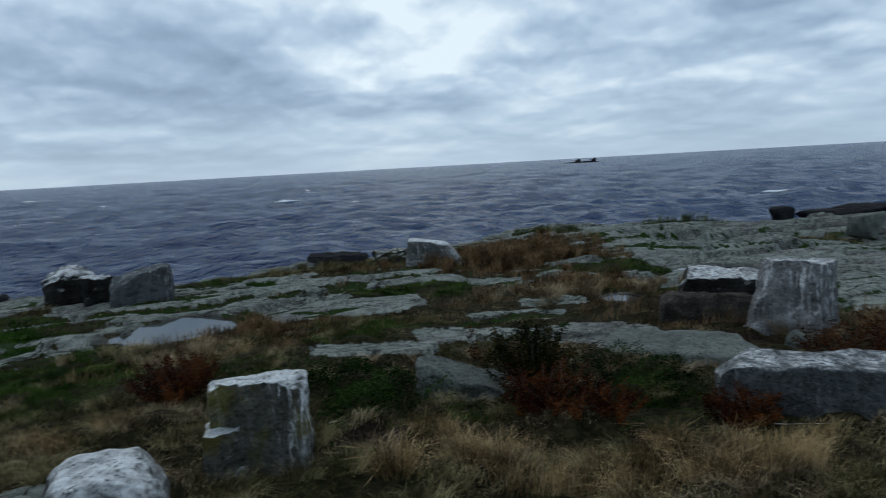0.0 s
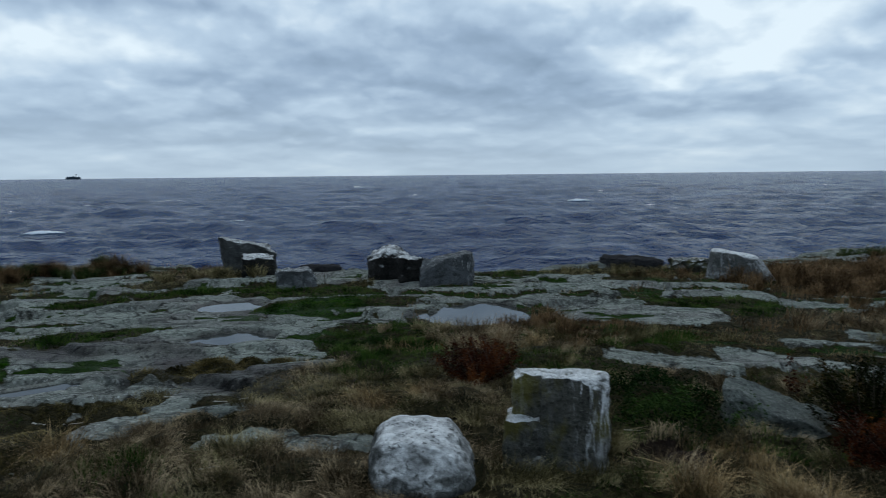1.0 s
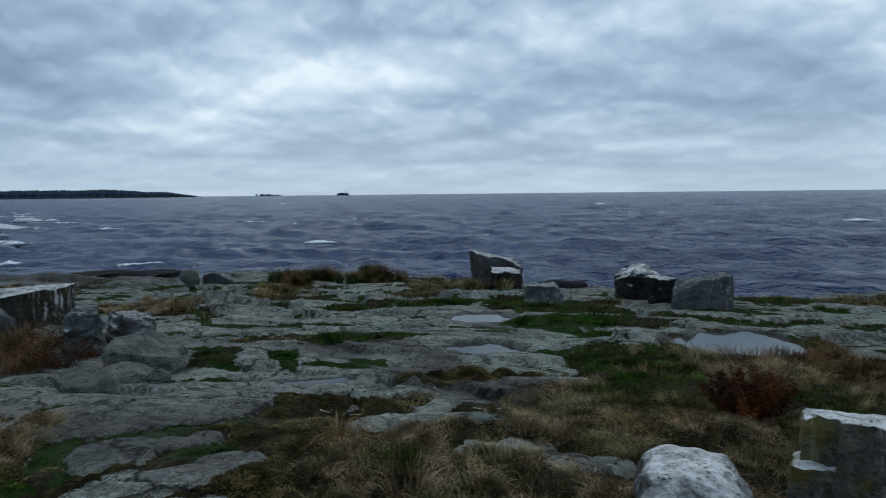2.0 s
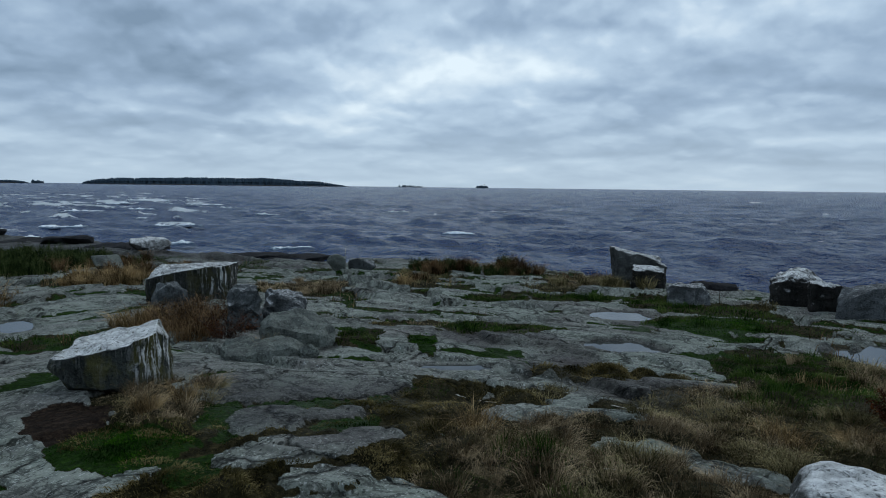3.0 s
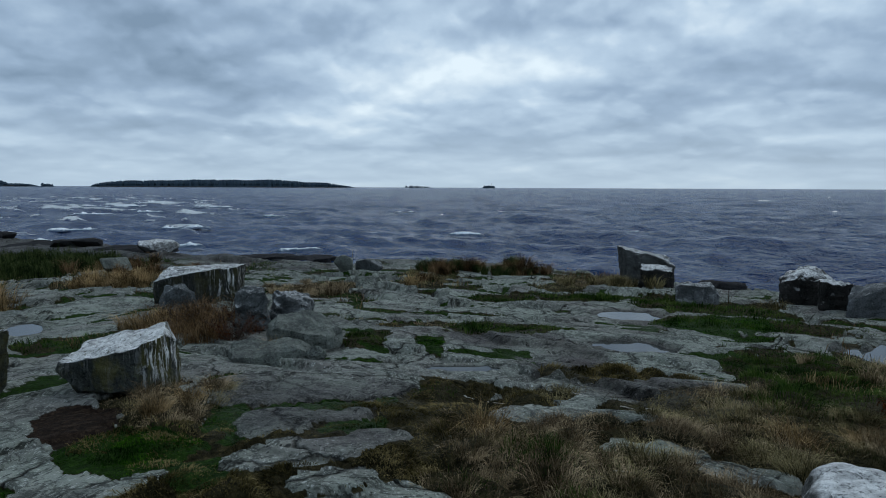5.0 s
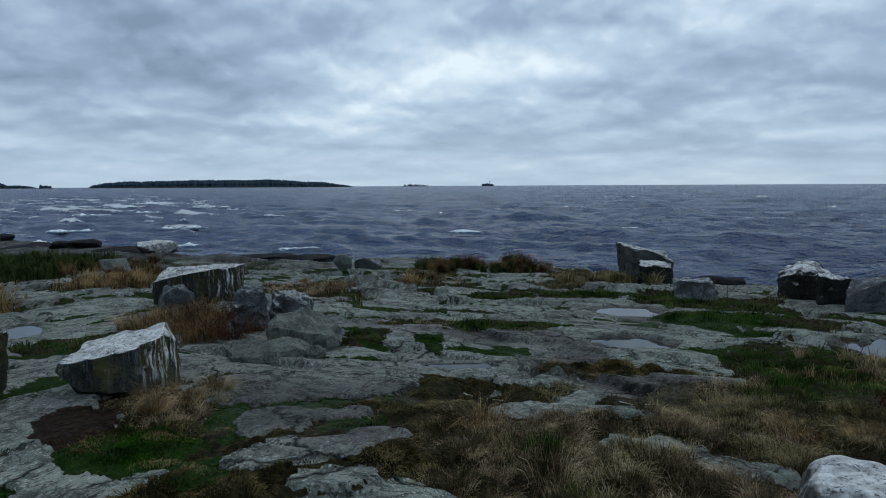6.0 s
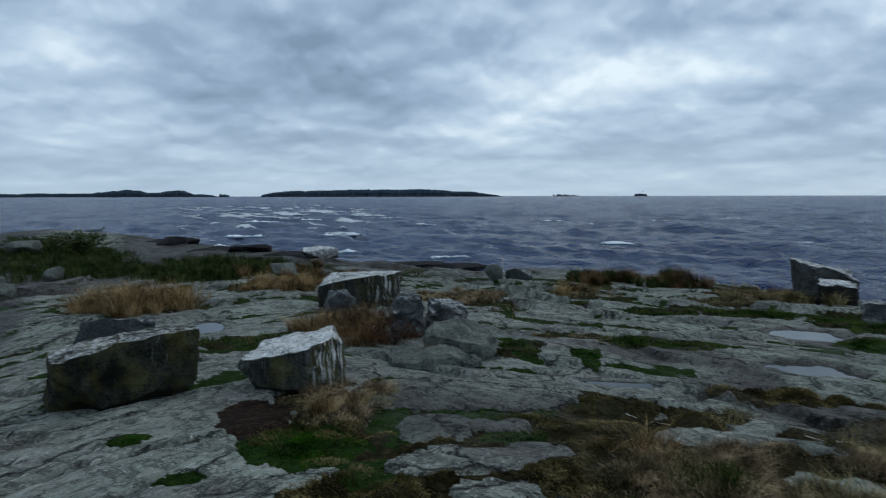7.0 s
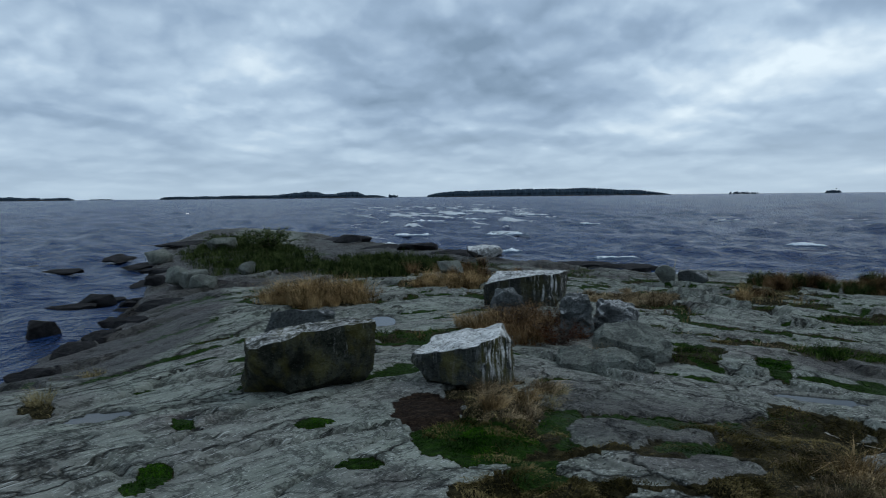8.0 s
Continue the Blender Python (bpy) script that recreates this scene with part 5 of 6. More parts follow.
def sow(kind, seed):
    h0, h1, w, dens, lean = SPEC[kind]
    rng = np.random.default_rng(seed)
    xs, ys = [], []
    for px, py, a, b in PATCHES[kind]:
        r = math.hypot(px, py)
        lod = np.clip(r / 5.0, 0.85, 6.0)
        n = int(min(26000, dens * (2.3 * a) * (2.3 * b) / lod ** 1.45))
        u, v = rng.uniform(-1.15, 1.15, n) * a, rng.uniform(-1.15, 1.15, n) * b
        ex, ey = px / r, py / r
        x, y = px + u * -ey + v * ex, py + u * ex + v * ey
        inside = blob(x, y, px, py, a, b) + ragged(x, y) > rng.uniform(-0.08, 0.12, n)
        # tufts: denser in clumps
        inside &= fbm(x * 3.6, y * 3.6, 2, seed) > (rng.uniform(-0.15, 0.35, n) if kind == "tan" else rng.uniform(-0.6, 0.3, n))
        xs.append(x[inside])
        ys.append(y[inside])
    if kind in ("olive", "dry", "brown", "green"):
        n = 140000 if kind == "green" else 195000
        a, r = np.radians(rng.uniform(-34, 72, n)), 1.3 * (11.5 / 1.3) ** rng.uniform(0, 1, n)
        x, y = -np.sin(a) * r, np.cos(a) * r
        inside = turf(x, y, kind) + ragged(x, y) > rng.uniform(-0.1, 0.2, n)
        inside &= fbm(x * 3.2, y * 3.2, 2, seed) > rng.uniform(-0.45, 0.35, n)
        if kind != "green":
            inside &= claimed(x, y) < rng.uniform(-0.15, 0.45, n)
        xs.append(x[inside])
        ys.append(y[inside])
    if kind in ("olive", "dry"):
        n = 26000
        a, r = np.radians(rng.uniform(-88, -34, n)), 1.3 * (8.0 / 1.3) ** rng.uniform(0, 1, n)
        x, y = -np.sin(a) * r, np.cos(a) * r
        inside = turf(x, y, kind) + ragged(x, y) > rng.uniform(-0.1, 0.2, n)
        xs.append(x[inside])
        ys.append(y[inside])
    if kind in ("green", "dry", "brown", "olive"):
        n = 120000
        a, r = np.radians(rng.uniform(-32, 124, n)), 6.5 * (25 / 6.5) ** rng.uniform(0, 1, n)
        x, y = -np.sin(a) * r, np.cos(a) * r
        turn = np.mod(fbm(x * 0.35, y * 0.35, 2, 49) * 3 + {"green": 0, "dry": 0.55, "brown": 0.75, "olive": 0.35}[kind], 1.0) < {"green": 0.4, "dry": 0.2, "brown": 0.12, "olive": 0.28}[kind]
        inside = (strips(x, y) > rng.uniform(0.3, 0.9, n)) & turn
        xs.append(x[inside])
        ys.append(y[inside])
    x, y = np.concatenate(xs), np.concatenate(ys)
    bare = np.maximum(exposed(x, y), cover(x, y, "soil") - 0.1)
    x, y = x[bare < 0.0], y[bare < 0.0]
    z = lie(x, y)
    dry_land = (z > -1.0) & (np.hypot(x, y) > 1.0)
    for px, py, a, b in POOLS:
        dry_land &= blob(x, y, px, py, a, b) < -0.15
    x, y, z = x[dry_land], y[dry_land], z[dry_land]
    r = np.hypot(x, y)
    tuft = 0.72 + 0.9 * np.clip(fbm(x * 2.8, y * 2.8, 3, seed + 1), -0.45, 0.8)
    h = rng.uniform(h0, h1, len(x)) * tuft * np.clip(r / 10, 1, 1.3)
    dome, _, ox, oy = hummocks(x, y)
    low = kind in ("olive", "dry", "green", "mat")
    if low:
        h = h * (0.65 + 0.7 * dome)
    h = h * (0.4 + 0.6 * smooth(0.0, 1.3, -exposed(x, y)))
    v, f = blades(x, y, z, h, w * np.clip(r / 6.5, 0.8, 2.0) * rng.uniform(0.6, 1.3, len(x)), lean, rng, outward=(1.5 * ox, 1.5 * oy) if low else (0.0, 0.0))
    name, label, cat = TITLES[kind]
    tagged(new(name, mesh_of(name, v, f, MAT[kind], False)), label, cat, kind="stuff")


for i, kind in enumerate(SPEC):
    sow(kind, 300 + i)


# ---- tussocks, herbs and shrubs ----
def tussock_meshes():
    made = {}
    for kind, (h0, h1, n) in {"dry": (0.06, 0.17, 300), "tan": (0.10, 0.24, 320), "olive": (0.06, 0.16, 300), "reed": (0.18, 0.42, 260), "brown": (0.2, 0.42, 320)}.items():
        for k in range(3):
            rng = np.random.default_rng(500 + k + len(kind) * 10)
            a, d = rng.uniform(0, 2 * np.pi, n), 0.10 * np.sqrt(rng.uniform(0, 1, n))
            x, y = np.cos(a) * d, np.sin(a) * d
            v, f = blades(x, y, np.zeros(n), rng.uniform(h0, h1, n), rng.uniform(0.002, 0.0045, n), 1.3, rng, 0.25)
            # blades fall outwards from the middle
            v = v.reshape(-1, 5, 3)
            out = np.stack([np.cos(a), np.sin(a), np.zeros(n)], -1) * rng.uniform(0.02, 0.13, n)[:, None]
            v[:, 4] += out
            v[:, 2:4] += out[:, None] * 0.35
            made[kind, k] = mesh_of("tussock", v.reshape(-1, 3), f, MAT[kind], False)
    return made


TUSSOCK = tussock_meshes()
LABEL = {"dry": "fawn dry grass tussock with drooping blades", "tan": "pale straw-coloured grass tussock", "olive": "olive green grass tussock", "reed": "tuft of tall dark reed", "brown": "tuft of russet withered grass"}


FAR = {}


def tussock(kind, x, y, size=1.0, k=0):
    """A tussock of its own near by; farther off one of many in a joined mass."""
    z = ground(x, y)
    if z < -1.0:
        return
    if math.hypot(x, y) > 7.0:
        FAR.setdefault(kind, []).append((x, y, z, size, k))
        return
    ob = new("grass_tussock", TUSSOCK[kind, k % 3])
    ob.matrix_world = pose(x, y, z - 0.01, 0, 0, (x * 97 + y * 53) % 360) @ Matrix.Diagonal((size, size, size, 1))
    tagged(ob, LABEL[kind], "grass", "grass tussocks")


def far_tussocks():
    for kind, spots in FAR.items():
        rng = np.random.default_rng(600 + len(kind))
        n = 150
        cx, cy, cz, cs, _ = (np.repeat(np.array(c, float), n) for c in zip(*spots))
        a, d = rng.uniform(0, 2 * np.pi, len(cx)), 0.11 * cs * np.sqrt(rng.uniform(0, 1, len(cx)))
        lo, hi = HEIGHTS[kind]
        v, f = blades(cx + np.cos(a) * d, cy + np.sin(a) * d, cz, rng.uniform(lo, hi, len(cx)) * cs, rng.uniform(0.004, 0.008, len(cx)) * np.clip(np.hypot(cx, cy) / 11, 0.8, 1.6), 1.0, rng, 0.2)
        v = v.reshape(-1, 5, 3)
        out = np.stack([np.cos(a), np.sin(a), np.zeros(len(a))], -1) * (cs * rng.uniform(0.02, 0.12, len(a)))[:, None]
        v[:, 4] += out
        v[:, 2:4] += out[:, None] * 0.35
        name = "far_" + {"dry": "fawn", "tan": "straw", "olive": "olive", "reed": "reed", "brown": "russet"}[kind] + "_tufts"
        tagged(new(name, mesh_of(name, v.reshape(-1, 3), f, MAT[kind], False)), "many " + LABEL[kind].replace("tussock", "tussocks"), "grass", kind="stuff")


HEIGHTS = {"dry": (0.10, 0.24), "tan": (0.14, 0.34), "olive": (0.10, 0.24), "reed": (0.18, 0.42), "brown": (0.16, 0.40)}


def tussocks():
    rng = np.random.default_rng(77)
    k = 0
    for kind in ("dry", "tan", "olive", "brown", "reed"):
        for px, py, a, b in PATCHES[kind]:
            r = math.hypot(px, py)
            n = int(np.clip(a * b * (7 if r < 7 else 2.2), 1, 15))
            for _ in range(n):
                s, t = rng.uniform(-0.85, 0.85, 2)
                if s * s + t * t > 0.8:
                    continue
                ex, ey = px / r, py / r
                x, y = px + s * a * -ey + t * b * ex, py + s * a * ex + t * b * ey
                if math.hypot(x, y) < 2.3:
                    continue
                k += 1
                tussock(kind, x, y, rng.uniform(0.65, 1.2) * (1 if r < 9 else 1.25), k)


def turf_tussocks():
    rng = np.random.default_rng(78)
    a, r = np.radians(rng.uniform(-32, 70, 420)), 2.3 * (8.5 / 2.3) ** rng.uniform(0, 1, 420)
    x, y = -np.sin(a) * r, np.cos(a) * r
    for kind in ("dry", "olive"):
        inside = turf(x, y, kind) + ragged(x, y) > 0.1
        inside &= exposed(x, y) < -0.2
        for k in np.nonzero(inside)[0][:120]:
            tussock(kind, float(x[k]), float(y[k]), float(rng.uniform(0.6, 1.1)), int(k))


tussocks()
turf_tussocks()
for k, (kind, x, y, s) in enumerate([("tan", -3.10, 3.95, 1.0), ("tan", -2.86, 4.2, 0.8), ("dry", -0.95, 3.75, 1.2), ("tan", -4.25, 2.2, 1.1), ("tan", -3.2, 3.95, 1.1), ("dry", -4.4, 4.6, 1.0), ("dry", -5.5, 0.35, 0.8), ("olive", -6.3, 0.8, 0.8),
                                     ("tan", -0.74, 3.44, 1.1), ("tan", 0.89, 3.44, 1.2), ("dry", -1.9, 4.05, 0.9), ("dry", -3.0, 3.7, 1.1), ("tan", -0.2, 3.45, 1.1), ("dry", -4.0, 2.25, 1.1), ("olive", -3.1, 2.6, 1.2), ("dry", -3.25, 2.05, 1.3), ("tan", -7.95, 1.55, 0.9), ("tan", -5.9, 0.2, 0.9), ("dry", -5.75, 0.45, 1.0), ("tan", -6.1, 0.5, 0.9), ("dry", -5.6, 0.25, 0.9), ("dry", -6.3, 0.72, 1.0), ("olive", -6.0, 0.62, 1.1), ("dry", -6.15, 0.25, 1.0)]):
    tussock(kind, x, y, s, k)


def tall_straw():
    """Standing straw round the far boulders and behind the dark block."""
    rng = np.random.default_rng(79)
    for kind, px, py, a, b, n, size in (("tan", -14.6, -2.75, 0.8, 0.8, 40, 2.2), ("tan", -18.2, 0.1, 1.2, 1.5, 26, 1.7), ("brown", -10.3, 1.25, 0.75, 1.1, 18, 1.3), ("brown", -9.9, 0.9, 0.6, 0.9, 16, 1.3), ("tan", -10.4, 0.5, 0.4, 0.4, 6, 1.4),
                                        ("brown", -0.4, 14.8, 1.7, 1.6, 30, 1.3), ("dry", 0.9, 10.4, 0.9, 1.4, 22, 1.4), ("brown", -22.0, 0.8, 1.6, 1.6, 22, 1.5), ("reed", -17.9, 9.2, 0.9, 0.6, 26, 1.2), ("brown", -17.7, 9.1, 1.0, 0.6, 26, 1.4), ("brown", -16.6, 10.4, 0.8, 0.6, 20, 1.3), ("reed", -16.5, 10.3, 0.8, 0.6, 18, 1.1), ("olive", -12.6, 10.4, 0.9, 0.9, 16, 1.5)):
        for k in range(n):
            x, y = px + rng.normal(0, 0.5) * b, py + rng.normal(0, 0.5) * a
            tussock(kind, float(x), float(y), float(size * rng.uniform(0.45, 1.15)), k)


tall_straw()
far_tussocks()


def stick(label, x, y, length, turn, seed):
    rng = np.random.default_rng(seed)
    s = np.linspace(-0.5, 0.5, 7)
    path = np.stack([s * length, 0.03 * length * np.sin(5 * s + seed), 0.012 + 0.02 * length * rng.normal(0, 0.4, 7)], -1)[None]
    v, f = tubes(path, 0.011)
    ob = new("bleached_stick", mesh_of("bleached_stick", v, f, MAT["pale_wood"]))
    ob.matrix_world = pose(x, y, ground(x, y) + 0.02, 0, 0, turn)
    tagged(ob, label, "stick", "bleached sticks")


def tubes(paths, radius):
    """Thin three-sided twigs along paths (n x k x 3)."""
    n, k, _ = paths.shape
    rr = radius * np.linspace(1, 0.35, k)[None, :, None]
    rings = []
    for i in range(3):
        a = 2.1 * i
        rings.append(paths + rr * np.array([math.cos(a), math.sin(a), 0.0]))
    v = np.stack(rings, 2).reshape(-1, 3)
    b, s, i = np.meshgrid(np.arange(n), np.arange(k - 1), np.arange(3), indexing="ij")
    j = (i + 1) % 3
    q = np.stack([(b * k + s) * 3 + i, (b * k + s) * 3 + j, (b * k + s + 1) * 3 + j, (b * k + s + 1) * 3 + i], -1).reshape(-1, 4)
    return v, [q]


def leaves(p, size, rng, flat=0.5):
    n = len(p)
    a = rng.normal(size=(n, 3))
    a[:, 2] *= 1 - flat
    a /= np.linalg.norm(a, axis=1)[:, None]
    b = np.cross(a, rng.normal(size=(n, 3)))
    b /= np.linalg.norm(b, axis=1)[:, None] + 1e-6
    s = size * rng.uniform(0.6, 1.3, n)[:, None]
    v = np.stack([p, p + a * s * 0.5 + b * s * 0.28, p + a * s, p + a * s * 0.5 - b * s * 0.28], 1).reshape(-1, 3)
    return v, [np.arange(n)[:, None] * 4 + np.array([[0, 1, 2, 3]])]


def shrub(name, label, x, y, height, spread, stems, leaf, mat, seed, per=26, low=0.25, category="shrub", group=""):
    rng = np.random.default_rng(seed)
    a = rng.uniform(0, 2 * np.pi, stems)
    out = spread * np.sqrt(rng.uniform(0.02, 1, stems))
    h = height * rng.uniform(0.55, 1.0, stems) * (1 - 0.25 * (out / spread) ** 2)
    s = np.linspace(0, 1, 5)[None, :]
    bow = rng.normal(0, 0.06, (stems, 2))
    px = np.cos(a)[:, None] * (0.15 * spread + out[:, None] * s ** 1.3) + bow[:, :1] * np.sin(s * 3.1)
    py = np.sin(a)[:, None] * (0.15 * spread + out[:, None] * s ** 1.3) + bow[:, 1:] * np.sin(s * 3.1)
    paths = np.stack([px, py, h[:, None] * s], -1)
    root = new(name)
    root.location = (x, y, ground(x, y) - 0.03)
    tagged(root, label, category, group)
    v, f = tubes(paths, 0.006)
    ob = new("stem", mesh_of("stem", v, f, MAT["bark"]))
    ob["kind"] = "stuff"
    ob.parent = root
    n = stems * per
    i, q = rng.integers(0, stems, n), rng.uniform(low, 1, n) * 3.999
    k = q.astype(int)
    p = paths[i, k] + (paths[i, k + 1] - paths[i, k]) * (q - k)[:, None] + rng.normal(0, 0.035 * max(spread, 0.35), (n, 3))
    p[:, 2] = np.maximum(p[:, 2], 0.03)
    v, f = leaves(p, leaf, rng)
    ob = new("foliage", mesh_of("foliage", v, f, MAT[mat], False))
    ob["kind"] = "stuff"
    ob.parent = root


shrub("low_shrub", "dark green low shrub with leaves turning red", 0.02, 5.05, 0.66, 0.30, 60, 0.022, "bush", 1, 220)
shrub("red_herb", "rust-red withered herb at the foot of a shrub", 0.15, 4.45, 0.42, 0.36, 60, 0.018, "red", 2, 200, 0.1)
shrub("red_herb", "rust-red withered herb beside dry grass", 0.55, 4.35, 0.26, 0.20, 30, 0.018, "red", 3, 140, 0.1)
shrub("red_herb", "rust-red herb against a long granite block", 1.34, 4.36, 0.32, 0.22, 40, 0.018, "red", 4, 160, 0.1)
shrub("red_herb", "rust-red shrub between two granite blocks", 2.70, 5.9, 0.44, 0.42, 44, 0.022, "red", 5, 120, 0.1)
shrub("red_herb", "rust-red shrub behind a long granite block", 3.25, 6.2, 0.44, 0.35, 40, 0.022, "red", 6, 120, 0.1)
shrub("red_herb", "dark rust-red herb in the grass hollow", -2.72, 4.85, 0.42, 0.34, 60, 0.017, "red", 7, 190, 0.1)
shrub("red_herb", "dark rust-red herb in the grass hollow", -2.95, 5.30, 0.38, 0.32, 50, 0.017, "red", 8, 190, 0.1)
shrub("seedling", "small upright brown twig with withered leaves", -0.5, 6.0, 0.42, 0.06, 5, 0.03, "red", 9, 30, 0.3)
shrub("reddish_weeds", "tall rust-brown weeds round grey boulders", -9.2, 1.35, 0.42, 0.45, 60, 0.022, "red", 10, 30, 0.2)
shrub("reddish_weeds", "tall rust-brown weeds round grey boulders", -9.9, 0.85, 0.46, 0.40, 60, 0.024, "brown", 11, 30, 0.2)
shrub("reddish_weeds", "tall rust-brown weeds round grey boulders", -10.7, 1.5, 0.50, 0.45, 60, 0.026, "red", 12, 30, 0.2)
shrub("willow_bush", "dark olive willow bush on the low point", *bearing(103.6, 32), 1.35, 1.1, 90, 0.07, "reed", 13, 60, 0.1, "bush")
shrub("willow_bush", "low dark willow bush on the low point", *bearing(106.5, 35), 0.7, 1.3, 90, 0.07, "reed", 14, 60, 0.1, "bush")


def herb_carpet(seed):
    rng = np.random.default_rng(seed)
    parts = []
    for px, py, a, b in PATCHES["leafy"]:
        n = int(17000 * a * b)
        u, v = rng.uniform(-1.1, 1.1, n) * a, rng.uniform(-1.1, 1.1, n) * b
        r = math.hypot(px, py)
        x, y = px + u * -py / r + v * px / r, py + u * px / r + v * py / r
        ok = blob(x, y, px, py, a, b) + ragged(x, y) > 0
        x, y = x[ok], y[ok]
        hump = 0.03 + 0.20 * np.clip(1.3 * fbm(x * 2.6, y * 2.6, 3, 9) + 0.4, 0, 1.2)
        parts.append(np.stack([x, y, lie(x, y) + hump * np.sqrt(rng.uniform(0.02, 1, len(x)))], -1))
    v, f = leaves(np.concatenate(parts), 0.023, rng, 0.3)
    tagged(new("leafy_herbs", mesh_of("leafy_herbs", v, f, MAT["leafy"], False)), "low dark green leafy herbs between the stones", "herbs", kind="stuff")


herb_carpet(21)
for k, (x, y, length, turn) in enumerate([(1.75, 4.28, 0.45, -4), (-4.1, 3.35, 0.12, 20), (-4.0, 3.5, 0.10, 60), (-4.65, 3.35, 0.14, 30), (-3.9, 3.5, 0.10, -30), (-5.0, 2.75, 0.16, 40), (-5.2, 2.6, 0.12, 10), (-3.0, 2.3, 0.10, 50), (-1.3, 4.35, 0.12, 20), (-2.75, 4.9, 0.1, 0)]):
    stick("small bleached stick lying in the grass", x, y, length, turn, k)


# ---- far shores ----
def firs(x, y, z, h, w, rng):
    """Ragged trees of a far wood: a tall and a low cone each."""
    n, m = len(x), 6
    vs, fs = [], []
    a = np.linspace(0, 2 * np.pi, m, endpoint=False)
    for lo, hi, k in ((0.0, 0.85, 1.0), (0.45, 1.0, 0.85)):
        ring = np.stack([x[:, None] + np.cos(a) * (w * k)[:, None] * rng.uniform(0.7, 1.2, (n, m)), y[:, None] + np.sin(a) * (w * k)[:, None], np.repeat((z + h * lo)[:, None], m, 1)], -1)
        tip = np.stack([x, y, z + h * hi], -1)[:, None]
        vs.append(np.concatenate([ring, tip], 1))
    v = np.concatenate(vs, 0).reshape(-1, 3)
    o = np.arange(2 * n)[:, None, None] * (m + 1)
    i = np.arange(m)
    f = (o + np.stack([i, (i + 1) % m, np.full(m, m)], -1)[None]).reshape(-1, 3)
    return v, [f]


def island(label, az0, az1, dist, tall, seed, bare=0.1, per=1.6, profile=None):
    rng = np.random.default_rng(seed)
    mid, half = (az0 + az1) / 2, radians(abs(az1 - az0) / 2) * dist
    root = new("wooded_island")
    root.location = (*bearing(mid, dist), WATER)
    root.rotation_euler = (0, 0, radians(mid))
    tagged(root, label, "island", "far islands")
    depth = min(half * 0.5, 160)
    # the low rock that carries the wood
    u = np.linspace(-1, 1, 61)
    w = np.linspace(-1, 1, 13)
    uu, ww = np.meshgrid(u, w, indexing="ij")
    prof = np.clip(1 - uu ** 6, 0, 1) * np.clip(1 - ww ** 2, 0, 1)
    land = 0.28 * tall * prof * (0.8 + 0.4 * fbm(uu * 5, ww * 2, 3, seed)) - 0.6
    v = np.stack([uu * half, ww * depth * np.sqrt(np.clip(1.02 - uu ** 2, 0, 1)), land], -1).reshape(-1, 3)
    i, j = np.meshgrid(np.arange(60), np.arange(12), indexing="ij")
    q = np.stack([i * 13 + j, (i + 1) * 13 + j, (i + 1) * 13 + j + 1, i * 13 + j + 1], -1).reshape(-1, 4)
    ob = new("land", mesh_of("land", v, facing_up(v, [q]), MAT["wet"]))
    ob.parent = root
    n = int(np.clip(half * 2 * per, 14, 1500))
    s = rng.uniform(-1 + bare, 1 - bare, n)
    t = rng.uniform(-0.9, 0.9, n)
    env = np.clip((1 - np.abs(s) ** 16) * (0.75 + 0.35 * fbm(s * 3.0 + seed, s * 0, 3, seed)), 0.12, 1.2)
    if profile:
        env = env * np.interp(s, *profile)
    h = tall * env * rng.uniform(0.90, 1.0, n)
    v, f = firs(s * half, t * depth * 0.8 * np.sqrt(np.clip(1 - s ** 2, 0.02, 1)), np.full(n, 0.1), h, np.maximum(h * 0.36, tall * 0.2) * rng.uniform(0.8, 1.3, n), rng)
    ob = new("wood", mesh_of("wood", v, f, MAT["hazy_fir"], False))
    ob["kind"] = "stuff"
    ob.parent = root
    return root


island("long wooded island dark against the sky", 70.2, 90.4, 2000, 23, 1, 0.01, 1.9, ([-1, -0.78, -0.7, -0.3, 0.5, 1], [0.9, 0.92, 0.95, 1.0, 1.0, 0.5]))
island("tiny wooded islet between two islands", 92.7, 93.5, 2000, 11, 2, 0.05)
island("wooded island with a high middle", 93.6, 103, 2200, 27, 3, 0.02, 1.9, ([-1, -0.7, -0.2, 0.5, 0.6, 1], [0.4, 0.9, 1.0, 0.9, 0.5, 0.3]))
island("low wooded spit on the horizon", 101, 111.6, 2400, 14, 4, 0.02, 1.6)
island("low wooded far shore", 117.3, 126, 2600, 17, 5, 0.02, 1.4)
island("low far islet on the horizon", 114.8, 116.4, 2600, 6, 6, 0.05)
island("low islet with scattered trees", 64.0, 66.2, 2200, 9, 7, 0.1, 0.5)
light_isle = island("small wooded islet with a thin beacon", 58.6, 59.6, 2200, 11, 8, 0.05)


def beacon(parent):
    bm = bmesh.new()
    bmesh.ops.create_cone(bm, cap_ends=True, segments=10, radius1=0.9, radius2=0.5, depth=13, matrix=pose(7, 0, 6.5))
    bmesh.ops.create_cone(bm, cap_ends=True, segments=10, radius1=1.3, radius2=0.9, depth=2.4, matrix=pose(7, 0, 14))
    me = bpy.data.meshes.new("beacon")
    bm.to_mesh(me)
    bm.free()
    me.materials.append(MAT["wet"])
    ob = new("beacon", me)
    ob.parent = parent


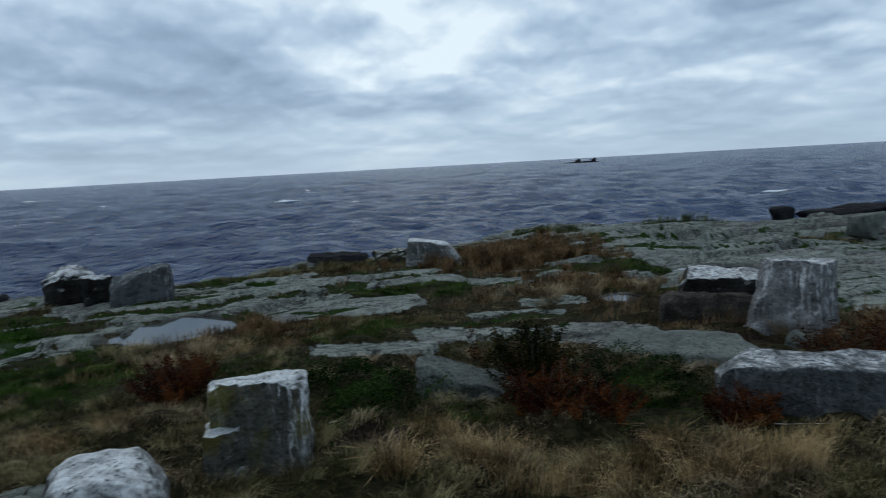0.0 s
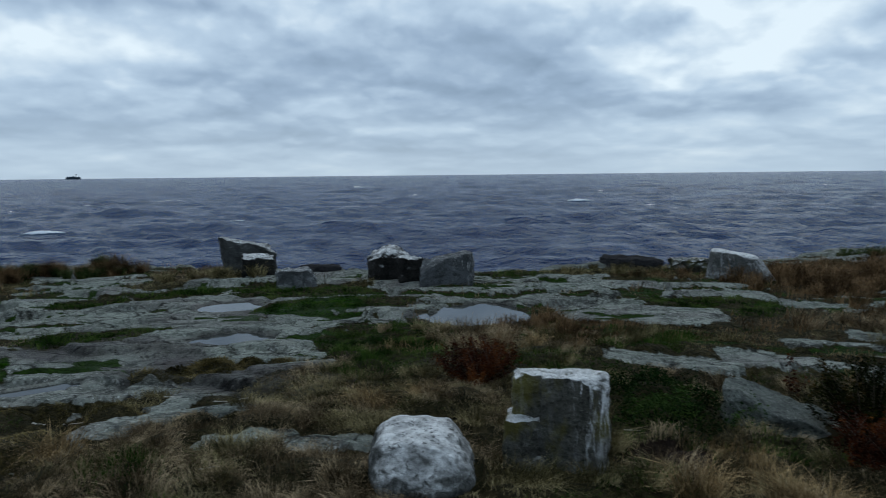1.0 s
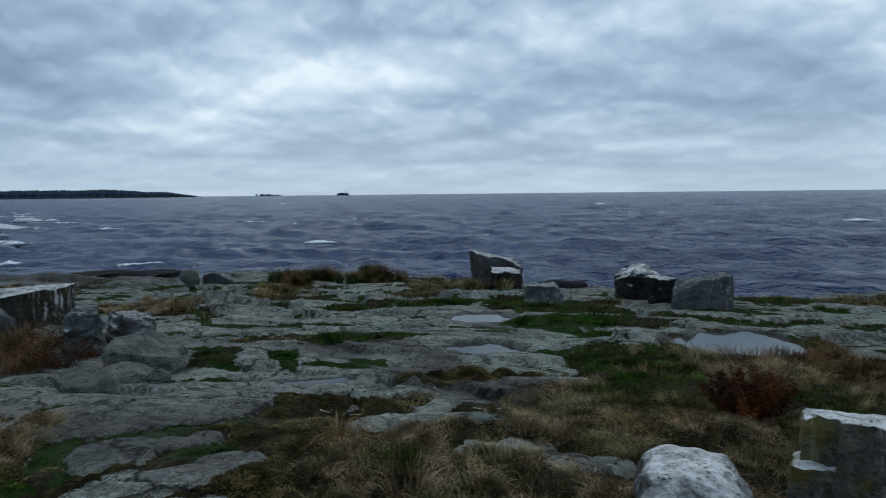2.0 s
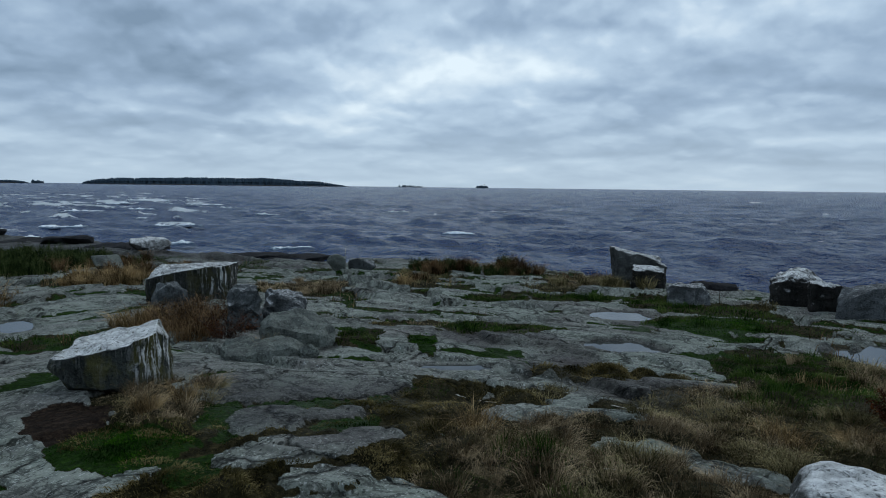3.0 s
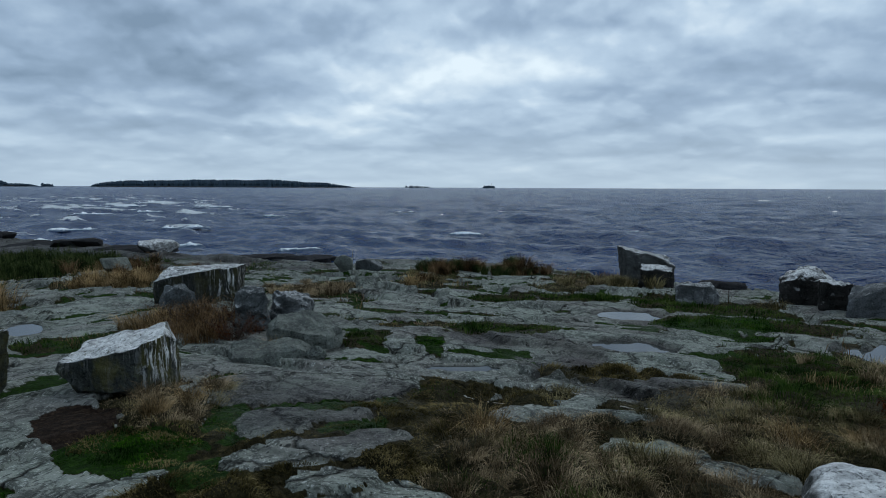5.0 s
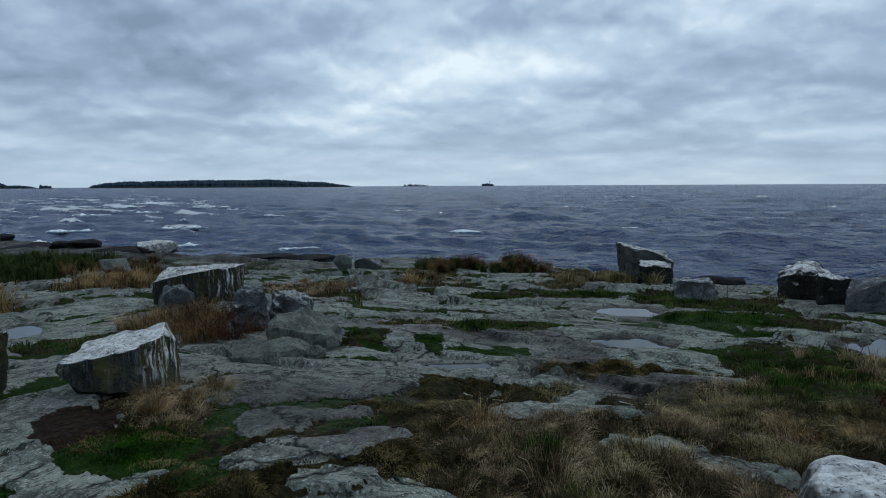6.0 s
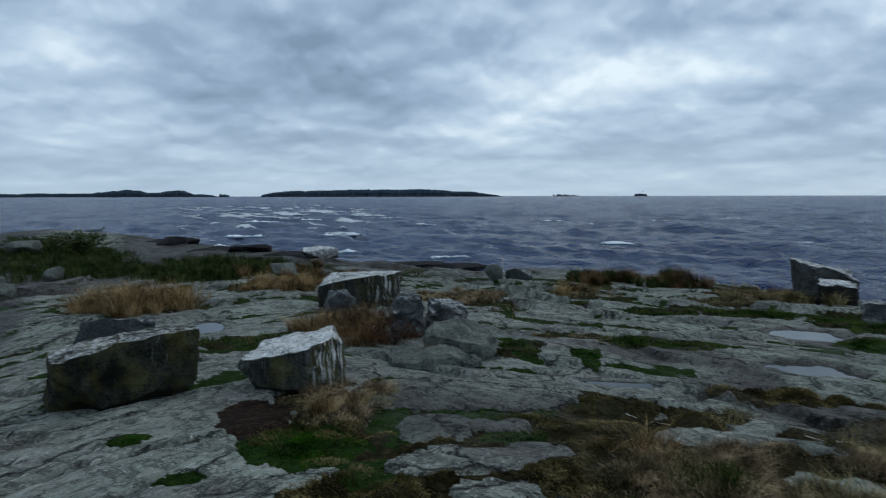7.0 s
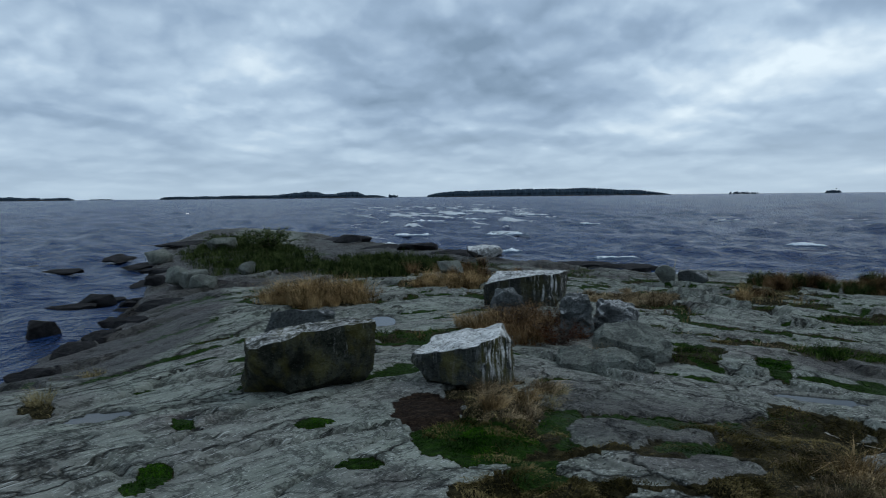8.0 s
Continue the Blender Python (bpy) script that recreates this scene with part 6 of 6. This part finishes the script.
beacon(light_isle)
for k, (az, w, h) in enumerate([(-4.8, 3.6, 2.6), (-6.1, 4.4, 2.8)]):
    x, y = bearing(az, 420)
    stone("skerry", "dark skerry standing far out in the lake", x, y, (w, w * 0.8, h), "wet", 120 + k, turn=20 * k, z=WATER, sink=0.2, broken=True, group="far skerries")
x, y = bearing(-5.2, 430)
stone("skerry", "low flat reef awash far out in the lake", x, y, (24, 6, 1.4), "wet", 125, turn=-5, z=WATER, sink=0.5, broken=True, group="far skerries")


# ---- breaking waves ----
# bearing, distance, length, width, height
BREAKERS = [(86.0, 128, 9, 4, 1.1), (88.2, 108, 10, 3, 0.8), (84.0, 52, 4, 2, 0.5), (84.9, 36, 3.2, 1.6, 0.5), (90.4, 80, 5, 2.2, 0.5), (80.0, 92, 5, 1.6, 0.4), (77.0, 70, 3, 1.2, 0.4), (61.4, 43, 2.6, 1.0, 0.26), (81.8, 102, 7, 1.8, 0.5),
            (94.0, 41, 4, 1.6, 0.35), (75.4, 33, 2.6, 1.2, 0.45), (87.0, 85, 6, 2.0, 0.5), (58.0, 85, 3, 1.2, 0.4), (66.5, 80, 3.4, 1.3, 0.4), (19.5, 75, 4, 1.2, 0.35), (-20.0, 50, 3.2, 1.2, 0.35), (48.0, 48, 2.4, 0.9, 0.3), (91.8, 52, 4, 1.6, 0.4)]


def breaker(az, r, length, width, height, seed):
    """A torn white crest lying across the wind."""
    n, m = 90, 18
    u, w = np.meshgrid(np.linspace(-1, 1, n), np.linspace(-1, 1, m), indexing="ij")
    x, y = u * length * 0.45, w * width * 0.32 + 0.35 * width * fbm(u * 2.2, u * 0, 4, seed)
    env = np.clip(1 - np.abs(u) ** 2.2, 0, 1) ** 0.7 * np.clip(1 - np.abs(w) ** 1.3, 0, 1)
    torn = fbm(x * 1.1 + seed, y * 1.8, 4, seed + 5) + 0.5 * fbm(x * 0.7 + seed, y * 0.3, 2, seed + 9)
    spray = np.clip(fbm(x * 2.6, y * 2.6, 3, seed + 7), 0, 1)
    z = 0.62 * height * env * (0.10 + 0.75 * torn + 0.55 * spray * np.clip(torn + 0.2, 0, 1)) - 0.10 - 0.14 * (1 - env)
    v = np.stack([x, y, z], -1).reshape(-1, 3)
    i, j = np.meshgrid(np.arange(n - 1), np.arange(m - 1), indexing="ij")
    f = np.stack([i * m + j, (i + 1) * m + j, (i + 1) * m + j + 1, i * m + j + 1], -1).reshape(-1, 4)
    ob = new("breaking_wave", mesh_of("breaking_wave", v, facing_up(v, [f]), MAT["foam"], True, (("froth", np.clip(env * (0.75 + 0.6 * torn), 0, 1).ravel()),)))
    ob.matrix_world = pose(*bearing(az, r), WATER + 0.1, 0, 0, az + 8 * math.sin(seed * 7.1))
    tagged(ob, "torn white crest of a breaking wave", "wave", "breaking waves")


for k, (az, r, length, width, height) in enumerate(BREAKERS):
    breaker(az, r, length, width, height, 700 + k)
